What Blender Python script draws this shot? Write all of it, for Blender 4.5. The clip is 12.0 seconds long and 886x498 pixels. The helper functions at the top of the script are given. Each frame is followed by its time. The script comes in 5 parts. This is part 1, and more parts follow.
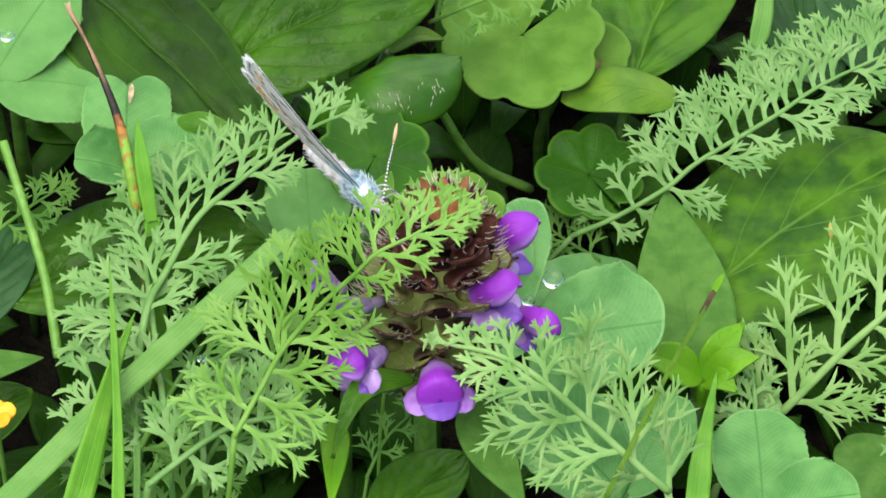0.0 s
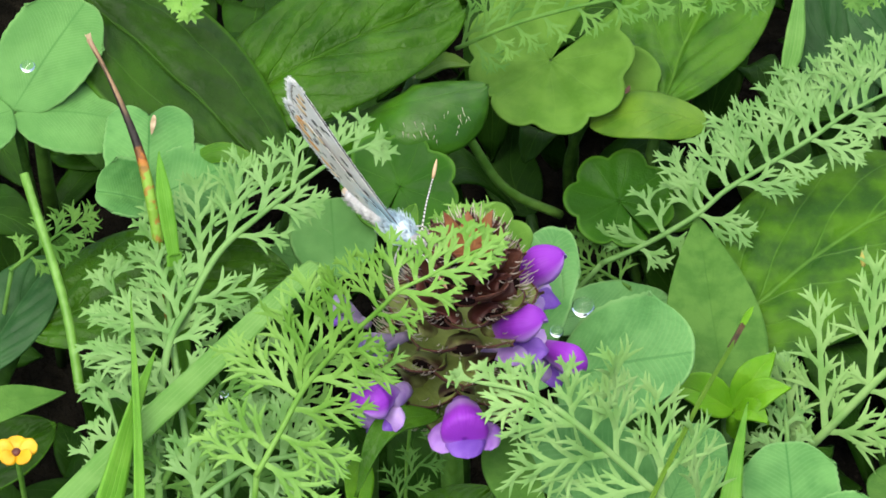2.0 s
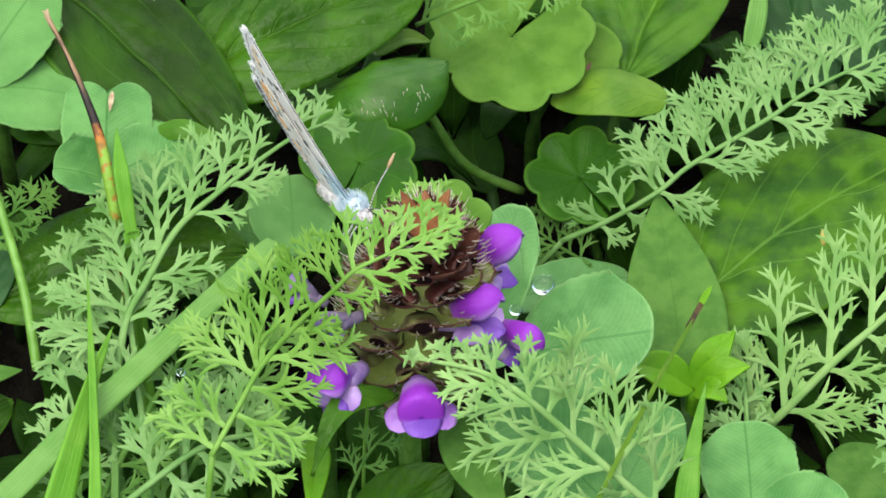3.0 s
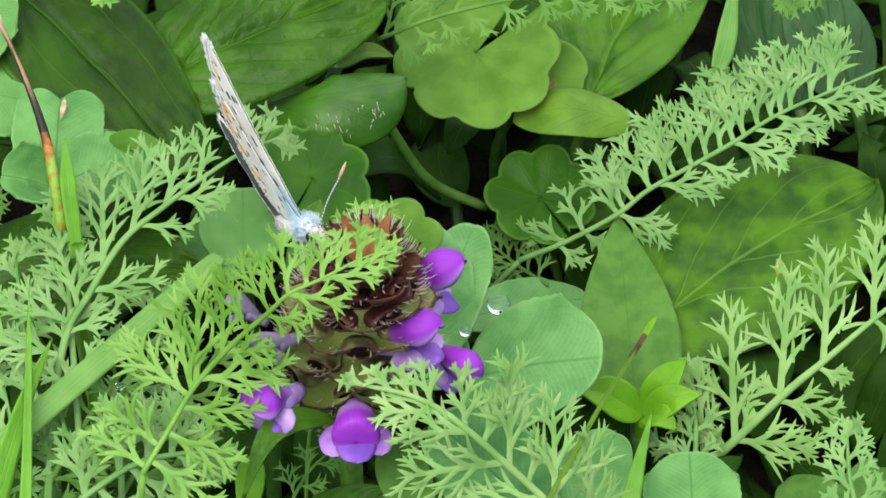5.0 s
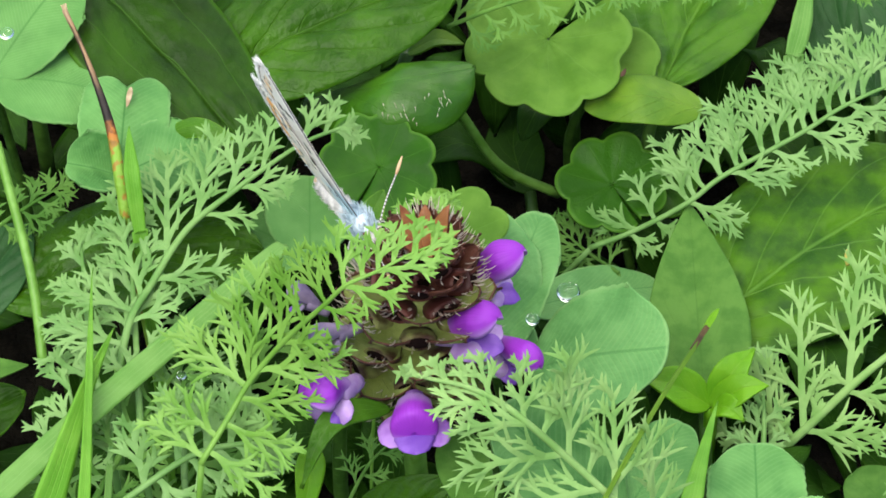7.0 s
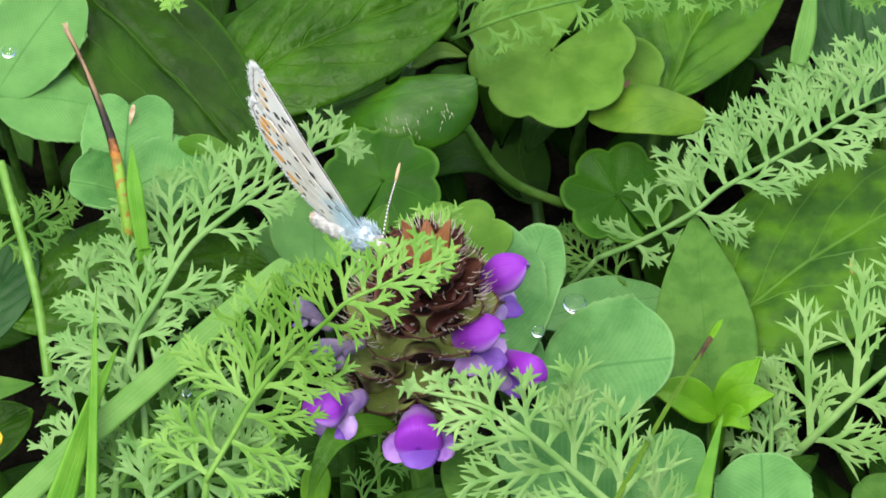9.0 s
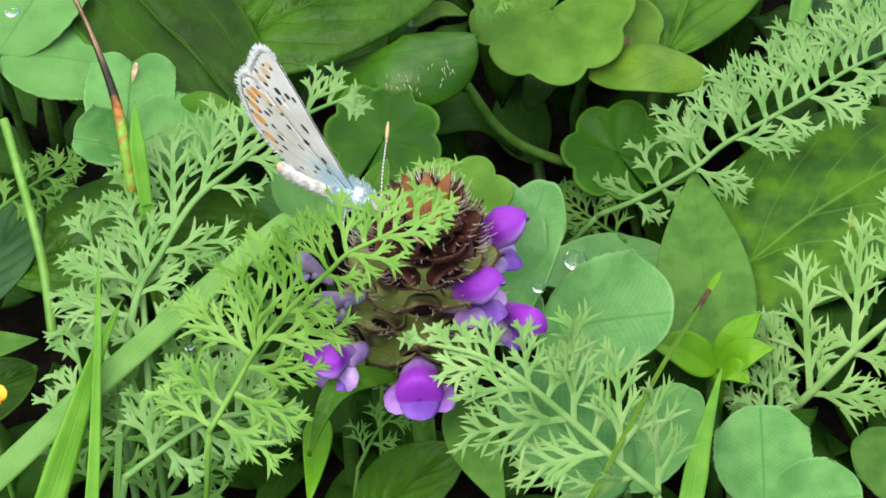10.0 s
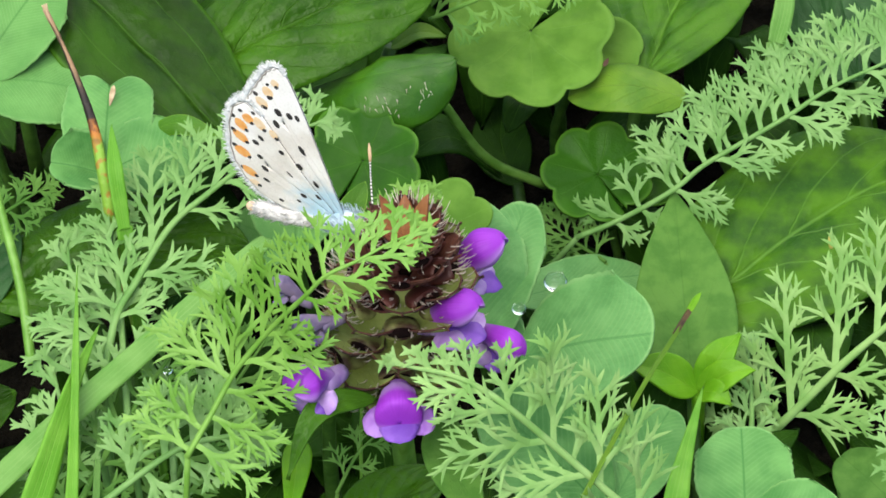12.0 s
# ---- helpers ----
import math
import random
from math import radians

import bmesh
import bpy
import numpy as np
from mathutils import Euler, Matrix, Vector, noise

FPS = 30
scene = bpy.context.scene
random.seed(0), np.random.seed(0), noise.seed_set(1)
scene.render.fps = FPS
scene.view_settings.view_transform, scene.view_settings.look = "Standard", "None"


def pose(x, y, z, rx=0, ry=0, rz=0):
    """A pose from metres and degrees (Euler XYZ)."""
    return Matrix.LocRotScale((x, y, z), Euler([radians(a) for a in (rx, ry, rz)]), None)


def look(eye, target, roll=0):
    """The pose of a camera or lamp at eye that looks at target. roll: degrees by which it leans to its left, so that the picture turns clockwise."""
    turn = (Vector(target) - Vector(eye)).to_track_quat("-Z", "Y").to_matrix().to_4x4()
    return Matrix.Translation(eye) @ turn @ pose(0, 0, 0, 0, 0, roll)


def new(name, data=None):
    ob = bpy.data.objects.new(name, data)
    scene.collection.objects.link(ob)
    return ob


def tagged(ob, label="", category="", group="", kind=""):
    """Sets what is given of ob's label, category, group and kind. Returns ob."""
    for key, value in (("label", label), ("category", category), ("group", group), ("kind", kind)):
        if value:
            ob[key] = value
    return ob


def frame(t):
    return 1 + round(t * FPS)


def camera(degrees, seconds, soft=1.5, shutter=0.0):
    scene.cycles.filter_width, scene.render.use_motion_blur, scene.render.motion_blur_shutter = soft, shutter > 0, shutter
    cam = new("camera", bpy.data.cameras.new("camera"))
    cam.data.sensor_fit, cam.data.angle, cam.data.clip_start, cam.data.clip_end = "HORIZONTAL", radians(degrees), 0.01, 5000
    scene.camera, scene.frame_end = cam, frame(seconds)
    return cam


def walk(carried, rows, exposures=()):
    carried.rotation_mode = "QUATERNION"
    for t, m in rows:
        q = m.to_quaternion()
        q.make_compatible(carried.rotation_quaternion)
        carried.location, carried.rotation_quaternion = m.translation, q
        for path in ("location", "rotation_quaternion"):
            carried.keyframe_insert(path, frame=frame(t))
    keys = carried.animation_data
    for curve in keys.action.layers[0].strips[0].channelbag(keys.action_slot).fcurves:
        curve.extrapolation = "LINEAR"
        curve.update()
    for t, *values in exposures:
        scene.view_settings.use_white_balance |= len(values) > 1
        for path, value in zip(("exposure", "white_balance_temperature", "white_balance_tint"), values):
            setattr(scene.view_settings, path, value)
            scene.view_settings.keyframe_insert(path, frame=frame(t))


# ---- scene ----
# A blue butterfly on a selfheal flower among clover, yarrow and plantain leaves.
# Places and sizes below are in millimetres; MM turns them into metres.
cam = camera(13.0, 12.0, soft=1.7)
PATH = [
    (0, (-0.01319, -0.24006, 0.35621), (0.00062, 0.01419, 0.04771), 0.3),
    (0.5, (-0.0116, -0.23835, 0.35662), (0.0005, 0.0171, 0.04905), -0.01),
    (1, (-0.01058, -0.23551, 0.35682), (0.00056, 0.02148, 0.0505), -0.23),
    (1.5, (-0.0106, -0.23451, 0.35564), (-0.00114, 0.02027, 0.04742), -0.6),
    (2, (-0.01015, -0.23315, 0.35542), (-0.00172, 0.02011, 0.04593), -0.87),
    (2.5, (-0.00977, -0.23193, 0.35574), (-0.00113, 0.02096, 0.04595), -0.84),
    (3, (-0.008, -0.23141, 0.35544), (0.0025, 0.01888, 0.0436), -0.32),
    (3.2, (-0.00674, -0.2311, 0.35554), (0.00422, 0.01839, 0.04308), -0.09),
    (4.8, (0.00258, -0.2261, 0.35662), (0.00832, 0.02133, 0.04239), 0.4),
    (5, (0.00358, -0.22523, 0.35684), (0.00796, 0.02226, 0.04263), 0.42),
    (5.5, (0.00578, -0.22433, 0.35781), (0.00578, 0.02194, 0.04261), 0.0),
    (6, (0.00899, -0.22344, 0.35823), (0.00675, 0.02296, 0.04314), -0.33),
    (6.5, (0.00985, -0.22239, 0.35825), (0.003, 0.02398, 0.0432), -1.18),
    (7, (0.01129, -0.22251, 0.35774), (0.00131, 0.02196, 0.0413), -2.02),
    (7.2, (0.01205, -0.22166, 0.35816), (0.00143, 0.02291, 0.04182), -2.23),
    (9, (0.01394, -0.22159, 0.35848), (0.00092, 0.023, 0.04225), -3.28),
    (9.5, (0.01478, -0.22391, 0.35912), (0.00092, 0.02056, 0.04282), -3.54),
    (10, (0.01486, -0.22598, 0.35866), (0.00086, 0.01759, 0.04168), -3.67),
    (10.5, (0.01499, -0.22539, 0.35839), (0.0005, 0.01973, 0.04263), -3.79),
    (11, (0.01577, -0.22479, 0.35794), (0.00167, 0.02088, 0.04259), -3.83),
    (11.5, (0.01559, -0.22487, 0.35775), (0.00204, 0.02004, 0.04179), -3.84),
    (12, (0.01579, -0.22538, 0.35765), (0.00302, 0.0201, 0.0421), -3.71),
]

walk(cam, [(t, look(eye, target, roll)) for t, eye, target, roll in PATH])

# ---- light: a bright overcast sky ----
world = bpy.data.worlds.new("sky")
scene.world = world
world.use_nodes = True
sky = world.node_tree.nodes.new("ShaderNodeTexSky")
sky.sky_type, sky.sun_disc = "NISHITA", False
sky.sun_elevation, sky.sun_rotation = radians(58), radians(25)
sky.air_density, sky.dust_density, sky.ozone_density = 1.0, 3.0, 1.0
world.node_tree.links.new(sky.outputs[0], world.node_tree.nodes["Background"].inputs[0])
world.node_tree.nodes["Background"].inputs[1].default_value = 0.10
sun = new("sun", bpy.data.lights.new("sun", "SUN"))
sun.data.energy, sun.data.angle, sun.data.color = 2.2, radians(50), (1.0, 0.95, 0.84)
sun.matrix_world = look((-0.5, -0.75, 1.6), (0, 0, 0))
scene.view_settings.exposure = 1.3

MM = 0.001
rng = np.random.default_rng(7)


# ---- materials ----
class Nodes:
    """Short names for building a node material."""

    def __init__(self, name):
        self.mat = bpy.data.materials.new(name)
        self.mat.use_nodes = True
        self.tree = self.mat.node_tree
        self.tree.nodes.clear()

    def add(self, kind, *links, **values):
        n = self.tree.nodes.new(kind)
        for key, value in values.items():
            if key == "operation":
                n.operation = value
            elif key == "data_type":
                n.data_type = value
            elif key == "noise":
                n.inputs["Scale"].default_value, n.inputs["Detail"].default_value = value
        for socket, source in links:
            if isinstance(source, (int, float, tuple)):
                n.inputs[socket].default_value = source
            else:
                self.tree.links.new(source, n.inputs[socket])
        return n

    def math(self, operation, a, b=0.0, c=0.0):
        return self.add("ShaderNodeMath", (0, a), (1, b), (2, c), operation=operation).outputs[0]

    def step(self, value, low, high):
        n = self.add("ShaderNodeMapRange", ("Value", value), ("From Min", low), ("From Max", high))
        n.interpolation_type = "SMOOTHSTEP"
        return n.outputs[0]

    def mix(self, factor, a, b):
        n = self.add("ShaderNodeMix", (0, factor), data_type="RGBA")
        for socket, source in ((6, a), (7, b)):
            if isinstance(source, tuple):
                n.inputs[socket].default_value = (*source, 1)
            else:
                self.tree.links.new(source, n.inputs[socket])
        return n.outputs[2]

    def grain(self, scale, detail=3.0):
        where = self.add("ShaderNodeTexCoord").outputs["Object"]
        return self.add("ShaderNodeTexNoise", ("Vector", where), noise=(scale, detail)).outputs[0]

    def close(self, colour, rough, trans=0.0, trans_colour=None, bump=None, depth=0.0001, strength=0.5, coat=0.0, spec=0.4):
        shader = self.add("ShaderNodeBsdfPrincipled", ("Base Color", colour if not isinstance(colour, tuple) else (*colour, 1)),
                          ("Roughness", rough), ("Coat Weight", coat), ("Specular IOR Level", spec))
        if bump is not None:
            b = self.add("ShaderNodeBump", ("Height", bump), ("Distance", depth), ("Strength", strength))
            self.tree.links.new(b.outputs[0], shader.inputs["Normal"])
        out = shader.outputs[0]
        if trans:
            tint = trans_colour if trans_colour is not None else colour
            glow = self.add("ShaderNodeBsdfTranslucent", ("Color", tint if not isinstance(tint, tuple) else (*tint, 1)))
            out = self.add("ShaderNodeMixShader", (0, trans), (1, out), (2, glow.outputs[0])).outputs[0]
        self.tree.links.new(out, self.add("ShaderNodeOutputMaterial").inputs[0])
        return self.mat


def leaf_material(name, dark, light, vein, count=9.0, slant=0.35, vein_width=0.12, vein_strength=0.5, midrib=0.05,
                  rough=0.4, trans=0.25, rim=0.0, blotch=260.0, bumps=0.6, spec=0.4, groove=0.7, lines=0.0, hollow=0.0):
    """A leaf whose veins run from the midrib (across = 0) outwards and towards the tip."""
    n = Nodes(name)
    uv = n.add("ShaderNodeSeparateXYZ", (0, n.add("ShaderNodeTexCoord").outputs["UV"]))
    wob = n.math("MULTIPLY", n.math("SUBTRACT", n.grain(150.0, 2.0), 0.5), 0.45 / count)
    along, across = n.math("ADD", uv.outputs[0], wob), n.math("ABSOLUTE", uv.outputs[1])
    run = n.math("SUBTRACT", along, n.math("MULTIPLY", across, slant))
    if lines:
        run = n.math("ADD", n.math("MULTIPLY", across, lines), n.math("MULTIPLY", wob, 0.5))
    phase = n.math("FRACT", n.math("MULTIPLY", run, count))
    near = n.math("MULTIPLY", n.math("ABSOLUTE", n.math("SUBTRACT", phase, 0.5)), 2.0)
    side = n.step(near, 1.0 - vein_width, 1.0)
    fade = n.step(across, 1.05, 0.3)
    side = n.math("MULTIPLY", side, n.math("MULTIPLY_ADD", fade, 0.8, 0.2))
    mid = n.step(across, midrib, midrib * 0.3)
    veins = n.math("MAXIMUM", side, mid)
    tone = n.step(n.grain(blotch, 5.0), 0.34, 0.68)
    body = n.mix(tone, dark, light)
    fleck = n.step(n.grain(2600.0, 2.0), 0.55, 0.75)
    body = n.mix(n.math("MULTIPLY", fleck, 0.22), body, light)
    lot = n.add("ShaderNodeObjectInfo").outputs["Random"]
    body = n.mix(n.math("MULTIPLY", lot, 0.3), body, light)
    web = n.add("ShaderNodeTexVoronoi", ("Vector", n.add("ShaderNodeTexCoord").outputs["Object"]), ("Scale", 620.0))
    web.feature = "DISTANCE_TO_EDGE"
    net = n.step(web.outputs[0], 0.09, 0.0)
    body = n.mix(n.math("MULTIPLY", net, vein_strength * 0.05), body, vein)
    shade = n.math("MULTIPLY", veins, vein_strength)
    body = n.mix(shade, body, vein)
    if hollow:
        body = n.mix(n.math("MULTIPLY", n.step(across, 0.035, 0.01), hollow), body, dark)
    if rim:
        body = n.mix(n.math("MULTIPLY", n.math("MAXIMUM", n.step(across, 0.92, 0.985), n.step(uv.outputs[0], 0.965, 0.995)), rim), body, vein)
    relief = n.math("ADD", n.math("MULTIPLY", n.grain(900.0, 3.0), bumps), n.math("MULTIPLY", veins, -groove))
    relief = n.math("ADD", relief, n.math("MULTIPLY", n.grain(5000.0, 2.0), 0.15))
    relief = n.math("ADD", relief, n.math("MULTIPLY", n.grain(260.0, 2.0), bumps * 1.6))
    relief = n.math("SUBTRACT", relief, n.math("MULTIPLY", net, groove * 0.04))
    return n.close(body, n.math("MULTIPLY_ADD", n.grain(700.0), 0.25, rough - 0.12), trans, None, relief, 0.0004, 0.55, spec=spec)


def plain_material(name, dark, light, scale=600.0, rough=0.5, trans=0.0, bump=0.5, depth=0.0002, spec=0.4, coat=0.0):
    n = Nodes(name)
    body = n.mix(n.step(n.grain(scale, 4.0), 0.35, 0.65), dark, light)
    return n.close(body, rough, trans, None, n.grain(scale * 3.0, 3.0), depth, bump, coat, spec)


PLANTAIN = leaf_material("plantain_leaf", (0.016, 0.062, 0.001), (0.04, 0.124, 0.003), (0.07, 0.19, 0.012), 5.0, 0.55, 0.07, 0.22, 0.02, blotch=200.0, rough=0.4, trans=0.15, spec=0.18, bumps=1.8)
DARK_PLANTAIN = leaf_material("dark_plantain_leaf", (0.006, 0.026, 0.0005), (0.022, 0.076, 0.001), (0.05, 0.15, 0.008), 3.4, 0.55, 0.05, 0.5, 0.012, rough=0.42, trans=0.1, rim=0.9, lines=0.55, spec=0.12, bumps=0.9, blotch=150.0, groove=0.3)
LIGHT_PLANTAIN = leaf_material("light_plantain_leaf", (0.022, 0.088, 0.002), (0.062, 0.178, 0.006), (0.12, 0.28, 0.03), 5.0, 0.5, 0.07, 0.35, 0.03, rough=0.45, trans=0.2, spec=0.2, bumps=1.2, blotch=200.0, groove=0.4)
MOTTLED_LEAF = leaf_material("mottled_leaf", (0.012, 0.062, 0.004), (0.064, 0.178, 0.004), (0.11, 0.26, 0.035), 4.5, 0.6, 0.1, 0.5, 0.03, rough=0.48, trans=0.2, spec=0.18, bumps=1.2, blotch=260.0, groove=0.5)
GLOSSY = leaf_material("glossy_leaf", (0.02, 0.085, 0.002), (0.04, 0.14, 0.003), (0.06, 0.18, 0.012), 5.0, 0.55, 0.05, 0.2, 0.02, rough=0.4, groove=0.15, trans=0.15, spec=0.35, bumps=0.6)
MALLOW = leaf_material("ivy_leaf", (0.014, 0.072, 0.002), (0.034, 0.13, 0.004), (0.1, 0.26, 0.025), 8.0, 0.0, 0.06, 0.3, 0.02, rough=0.45, trans=0.2, rim=0.5, spec=0.15, groove=0.2, blotch=160.0)
PALE_IVY = leaf_material("pale_ivy_leaf", (0.07, 0.18, 0.014), (0.115, 0.255, 0.028), (0.16, 0.33, 0.05), 8.0, 0.0, 0.05, 0.25, 0.02, rough=0.55, trans=0.2, rim=0.4, spec=0.15, groove=0.2)
LIME = leaf_material("lime_leaf", (0.11, 0.33, 0.008), (0.18, 0.43, 0.018), (0.25, 0.5, 0.04), 6.0, 0.4, 0.07, 0.4, 0.05, rough=0.4, trans=0.3, spec=0.25)
EDGED = leaf_material("edged_leaf", (0.05, 0.16, 0.006), (0.085, 0.23, 0.012), (0.2, 0.42, 0.03), 6.0, 0.4, 0.07, 0.3, 0.02, rough=0.4, trans=0.25, spec=0.25, rim=0.9)
OLIVE = leaf_material("olive_leaf", (0.06, 0.16, 0.01), (0.12, 0.245, 0.018), (0.15, 0.28, 0.03), 6.0, 0.4, 0.07, 0.3, 0.03, rough=0.45, trans=0.2, spec=0.25)
CLOVER = leaf_material("clover_leaf", (0.078, 0.228, 0.05), (0.126, 0.31, 0.077), (0.23, 0.44, 0.14), 32.0, 0.34, 0.5, 0.16, 0.01, rough=0.55, trans=0.2, blotch=240.0, bumps=0.9, rim=0.35, spec=0.18, groove=0.1, hollow=0.9)
PALE_CLOVER = leaf_material("pale_clover_leaf", (0.1, 0.29, 0.078), (0.17, 0.4, 0.122), (0.27, 0.49, 0.17), 22.0, 0.34, 0.5, 0.16, 0.01, rough=0.55, trans=0.2, blotch=240.0, bumps=0.9, rim=0.45, spec=0.18, groove=0.12, hollow=0.9)
BLUE_CLOVER = leaf_material("blue_green_clover_leaf", (0.06, 0.205, 0.045), (0.13, 0.325, 0.085), (0.21, 0.43, 0.14), 20.0, 0.34, 0.5, 0.16, 0.01, rough=0.55, trans=0.2, blotch=240.0, bumps=0.9, rim=0.6, spec=0.18, groove=0.1, hollow=0.9)
SELFHEAL_LEAF = leaf_material("selfheal_leaf", (0.05, 0.15, 0.02), (0.095, 0.225, 0.037), (0.035, 0.12, 0.012), 5.0, 0.5, 0.06, 0.22, 0.025, rough=0.6, trans=0.2, spec=0.13, groove=0.15, bumps=0.9, blotch=420.0)
GRASS = leaf_material("grass_blade", (0.115, 0.295, 0.052), (0.17, 0.36, 0.082), (0.24, 0.44, 0.13), 3.0, 0.0, 0.25, 0.35, 0.06, rough=0.42, trans=0.25, spec=0.22, lines=1.0, groove=0.12, bumps=0.2)
GREEN_GRASS = leaf_material("green_grass_blade", (0.1, 0.31, 0.02), (0.16, 0.39, 0.04), (0.22, 0.45, 0.08), 3.0, 0.0, 0.25, 0.35, 0.06, rough=0.42, trans=0.25, spec=0.22, lines=1.0, groove=0.12, bumps=0.2)
YARROW = plain_material("yarrow", (0.118, 0.278, 0.06), (0.192, 0.368, 0.105), 260.0, 0.5, 0.2, spec=0.3)
YARROW_PALE = plain_material("pale_yarrow", (0.2, 0.4, 0.1), (0.3, 0.5, 0.16), 260.0, 0.5, 0.2, spec=0.3)
YARROW_LIME = plain_material("young_yarrow", (0.135, 0.325, 0.036), (0.21, 0.415, 0.07), 260.0, 0.45, 0.25, spec=0.3)
# darker copy of the yarrow green, shade painted in for leaves lying behind
YARROW_SHADED = plain_material("shaded_yarrow", (0.07, 0.195, 0.026), (0.125, 0.275, 0.047), 260.0, 0.6, 0.2, spec=0.2)
# leaf green with the shade of low places painted into it
SHADE_LEAF = leaf_material("shade_coloured_leaf", (0.016, 0.066, 0.014), (0.03, 0.1, 0.024), (0.06, 0.17, 0.05), 5.0, 0.5, 0.06, 0.3, 0.03, rough=0.5, trans=0.15, spec=0.2)
# dark copy of the stem green: petioles carry their shade as colour
SHADE_STEM = plain_material("shade_coloured_stem", (0.025, 0.075, 0.007), (0.05, 0.125, 0.015), 500.0, 0.5, 0.1)
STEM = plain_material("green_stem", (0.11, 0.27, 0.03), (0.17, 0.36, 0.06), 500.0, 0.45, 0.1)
# damp soil, its colour lowered further to stand for shade under the plants
SHADED_SOIL = plain_material("soil", (0.003, 0.003, 0.002), (0.01, 0.009, 0.006), 220.0, 0.95, 0.0, 1.0, 0.002, 0.05)
# undergrowth green darkened so that the shade in the gaps is in its colour
UNDER_SHADED = leaf_material("shade_darkened_undergrowth", (0.009, 0.036, 0.002), (0.02, 0.068, 0.004), (0.07, 0.18, 0.02), 6.0, 0.4, 0.07, 0.4, 0.03, rough=0.5, trans=0.15, spec=0.08)


def petal_material():
    """Purple, paler towards the tube, with fine darker streaks."""
    n = Nodes("purple_petal")
    uv = n.add("ShaderNodeSeparateXYZ", (0, n.add("ShaderNodeTexCoord").outputs["UV"]))
    streak = n.step(n.add("ShaderNodeTexNoise", ("Vector", n.add("ShaderNodeCombineXYZ", (0, n.math("MULTIPLY", uv.outputs[0], 26.0)), (1, uv.outputs[1])).outputs[0]), noise=(2.0, 3.0)).outputs[0], 0.35, 0.65)
    body = n.mix(streak, (0.31, 0.036, 0.54), (0.345, 0.046, 0.585))
    soft = n.math("ADD", uv.outputs[1], n.math("MULTIPLY", n.math("SUBTRACT", n.grain(500.0), 0.5), 0.35))
    body = n.mix(n.math("MULTIPLY", n.step(soft, 0.55, 0.12), 0.85), body, (0.55, 0.34, 0.74))
    edge = n.step(n.math("ABSOLUTE", uv.outputs[0]), 0.36, 0.54)
    body = n.mix(n.math("MULTIPLY", edge, 0.7), body, (0.56, 0.36, 0.76))
    return n.close(body, 0.5, 0.3, None, n.math("ADD", n.math("MULTIPLY", streak, 0.1), n.grain(900.0)), 0.0002, 0.5, spec=0.3)


PETAL = petal_material()
PALE_PETAL = plain_material("pale_petal", (0.45, 0.25, 0.66), (0.68, 0.5, 0.82), 350.0, 0.5, 0.35)
LILAC = plain_material("lilac_petal", (0.33, 0.13, 0.58), (0.5, 0.28, 0.72), 350.0, 0.5, 0.35)
BLUE_PETAL = plain_material("blue_violet_petal", (0.2, 0.07, 0.5), (0.34, 0.16, 0.66), 350.0, 0.5, 0.35)
FADED_PETAL = plain_material("faded_petal", (0.2, 0.16, 0.32), (0.38, 0.3, 0.46), 350.0, 0.6, 0.3)
CALYX = plain_material("calyx", (0.055, 0.015, 0.012), (0.16, 0.05, 0.035), 170.0, 0.5, 0.1)
# near-black that stands for shade inside the calyces and between the whorls
CALYX_SHADE = plain_material("calyx_shade", (0.006, 0.003, 0.003), (0.014, 0.007, 0.005), 420.0, 0.9, spec=0.05)
OLIVE_CALYX = plain_material("olive_calyx", (0.05, 0.02, 0.012), (0.27, 0.3, 0.09), 420.0, 0.55, 0.15)
BRACT = leaf_material("bract", (0.2, 0.26, 0.05), (0.36, 0.44, 0.13), (0.05, 0.025, 0.018), 9.0, 0.3, 0.1, 0.08, 0.0, rough=0.5, trans=0.2, rim=1.0)
MAROON = leaf_material("maroon_bract", (0.06, 0.016, 0.013), (0.17, 0.065, 0.04), (0.035, 0.01, 0.008), 7.0, 0.3, 0.15, 0.3, 0.02, rough=0.5, trans=0.2, rim=0.6)
BRACT_RED = leaf_material("red_bract", (0.2, 0.045, 0.02), (0.38, 0.17, 0.06), (0.09, 0.02, 0.02), 7.0, 0.3, 0.15, 0.3, 0.02, rough=0.5, trans=0.3, rim=0.5)
HAIR = plain_material("hair", (0.55, 0.48, 0.4), (0.78, 0.72, 0.62), 800.0, 0.5, 0.4)
DRY = plain_material("dry_nick", (0.3, 0.22, 0.12), (0.48, 0.38, 0.24), 900.0, 0.7)
BUD = plain_material("yellow_bud", (0.5, 0.44, 0.1), (0.66, 0.58, 0.2), 500.0, 0.5, 0.2)
RUST = plain_material("rust", (0.05, 0.02, 0.008), (0.1, 0.045, 0.014), 900.0, 0.7)
BROWN = plain_material("dry_brown", (0.03, 0.016, 0.006), (0.085, 0.05, 0.015), 900.0, 0.6)
YELLOW = plain_material("yellow_petal", (0.75, 0.38, 0.01), (0.85, 0.52, 0.02), 300.0, 0.4, 0.3)


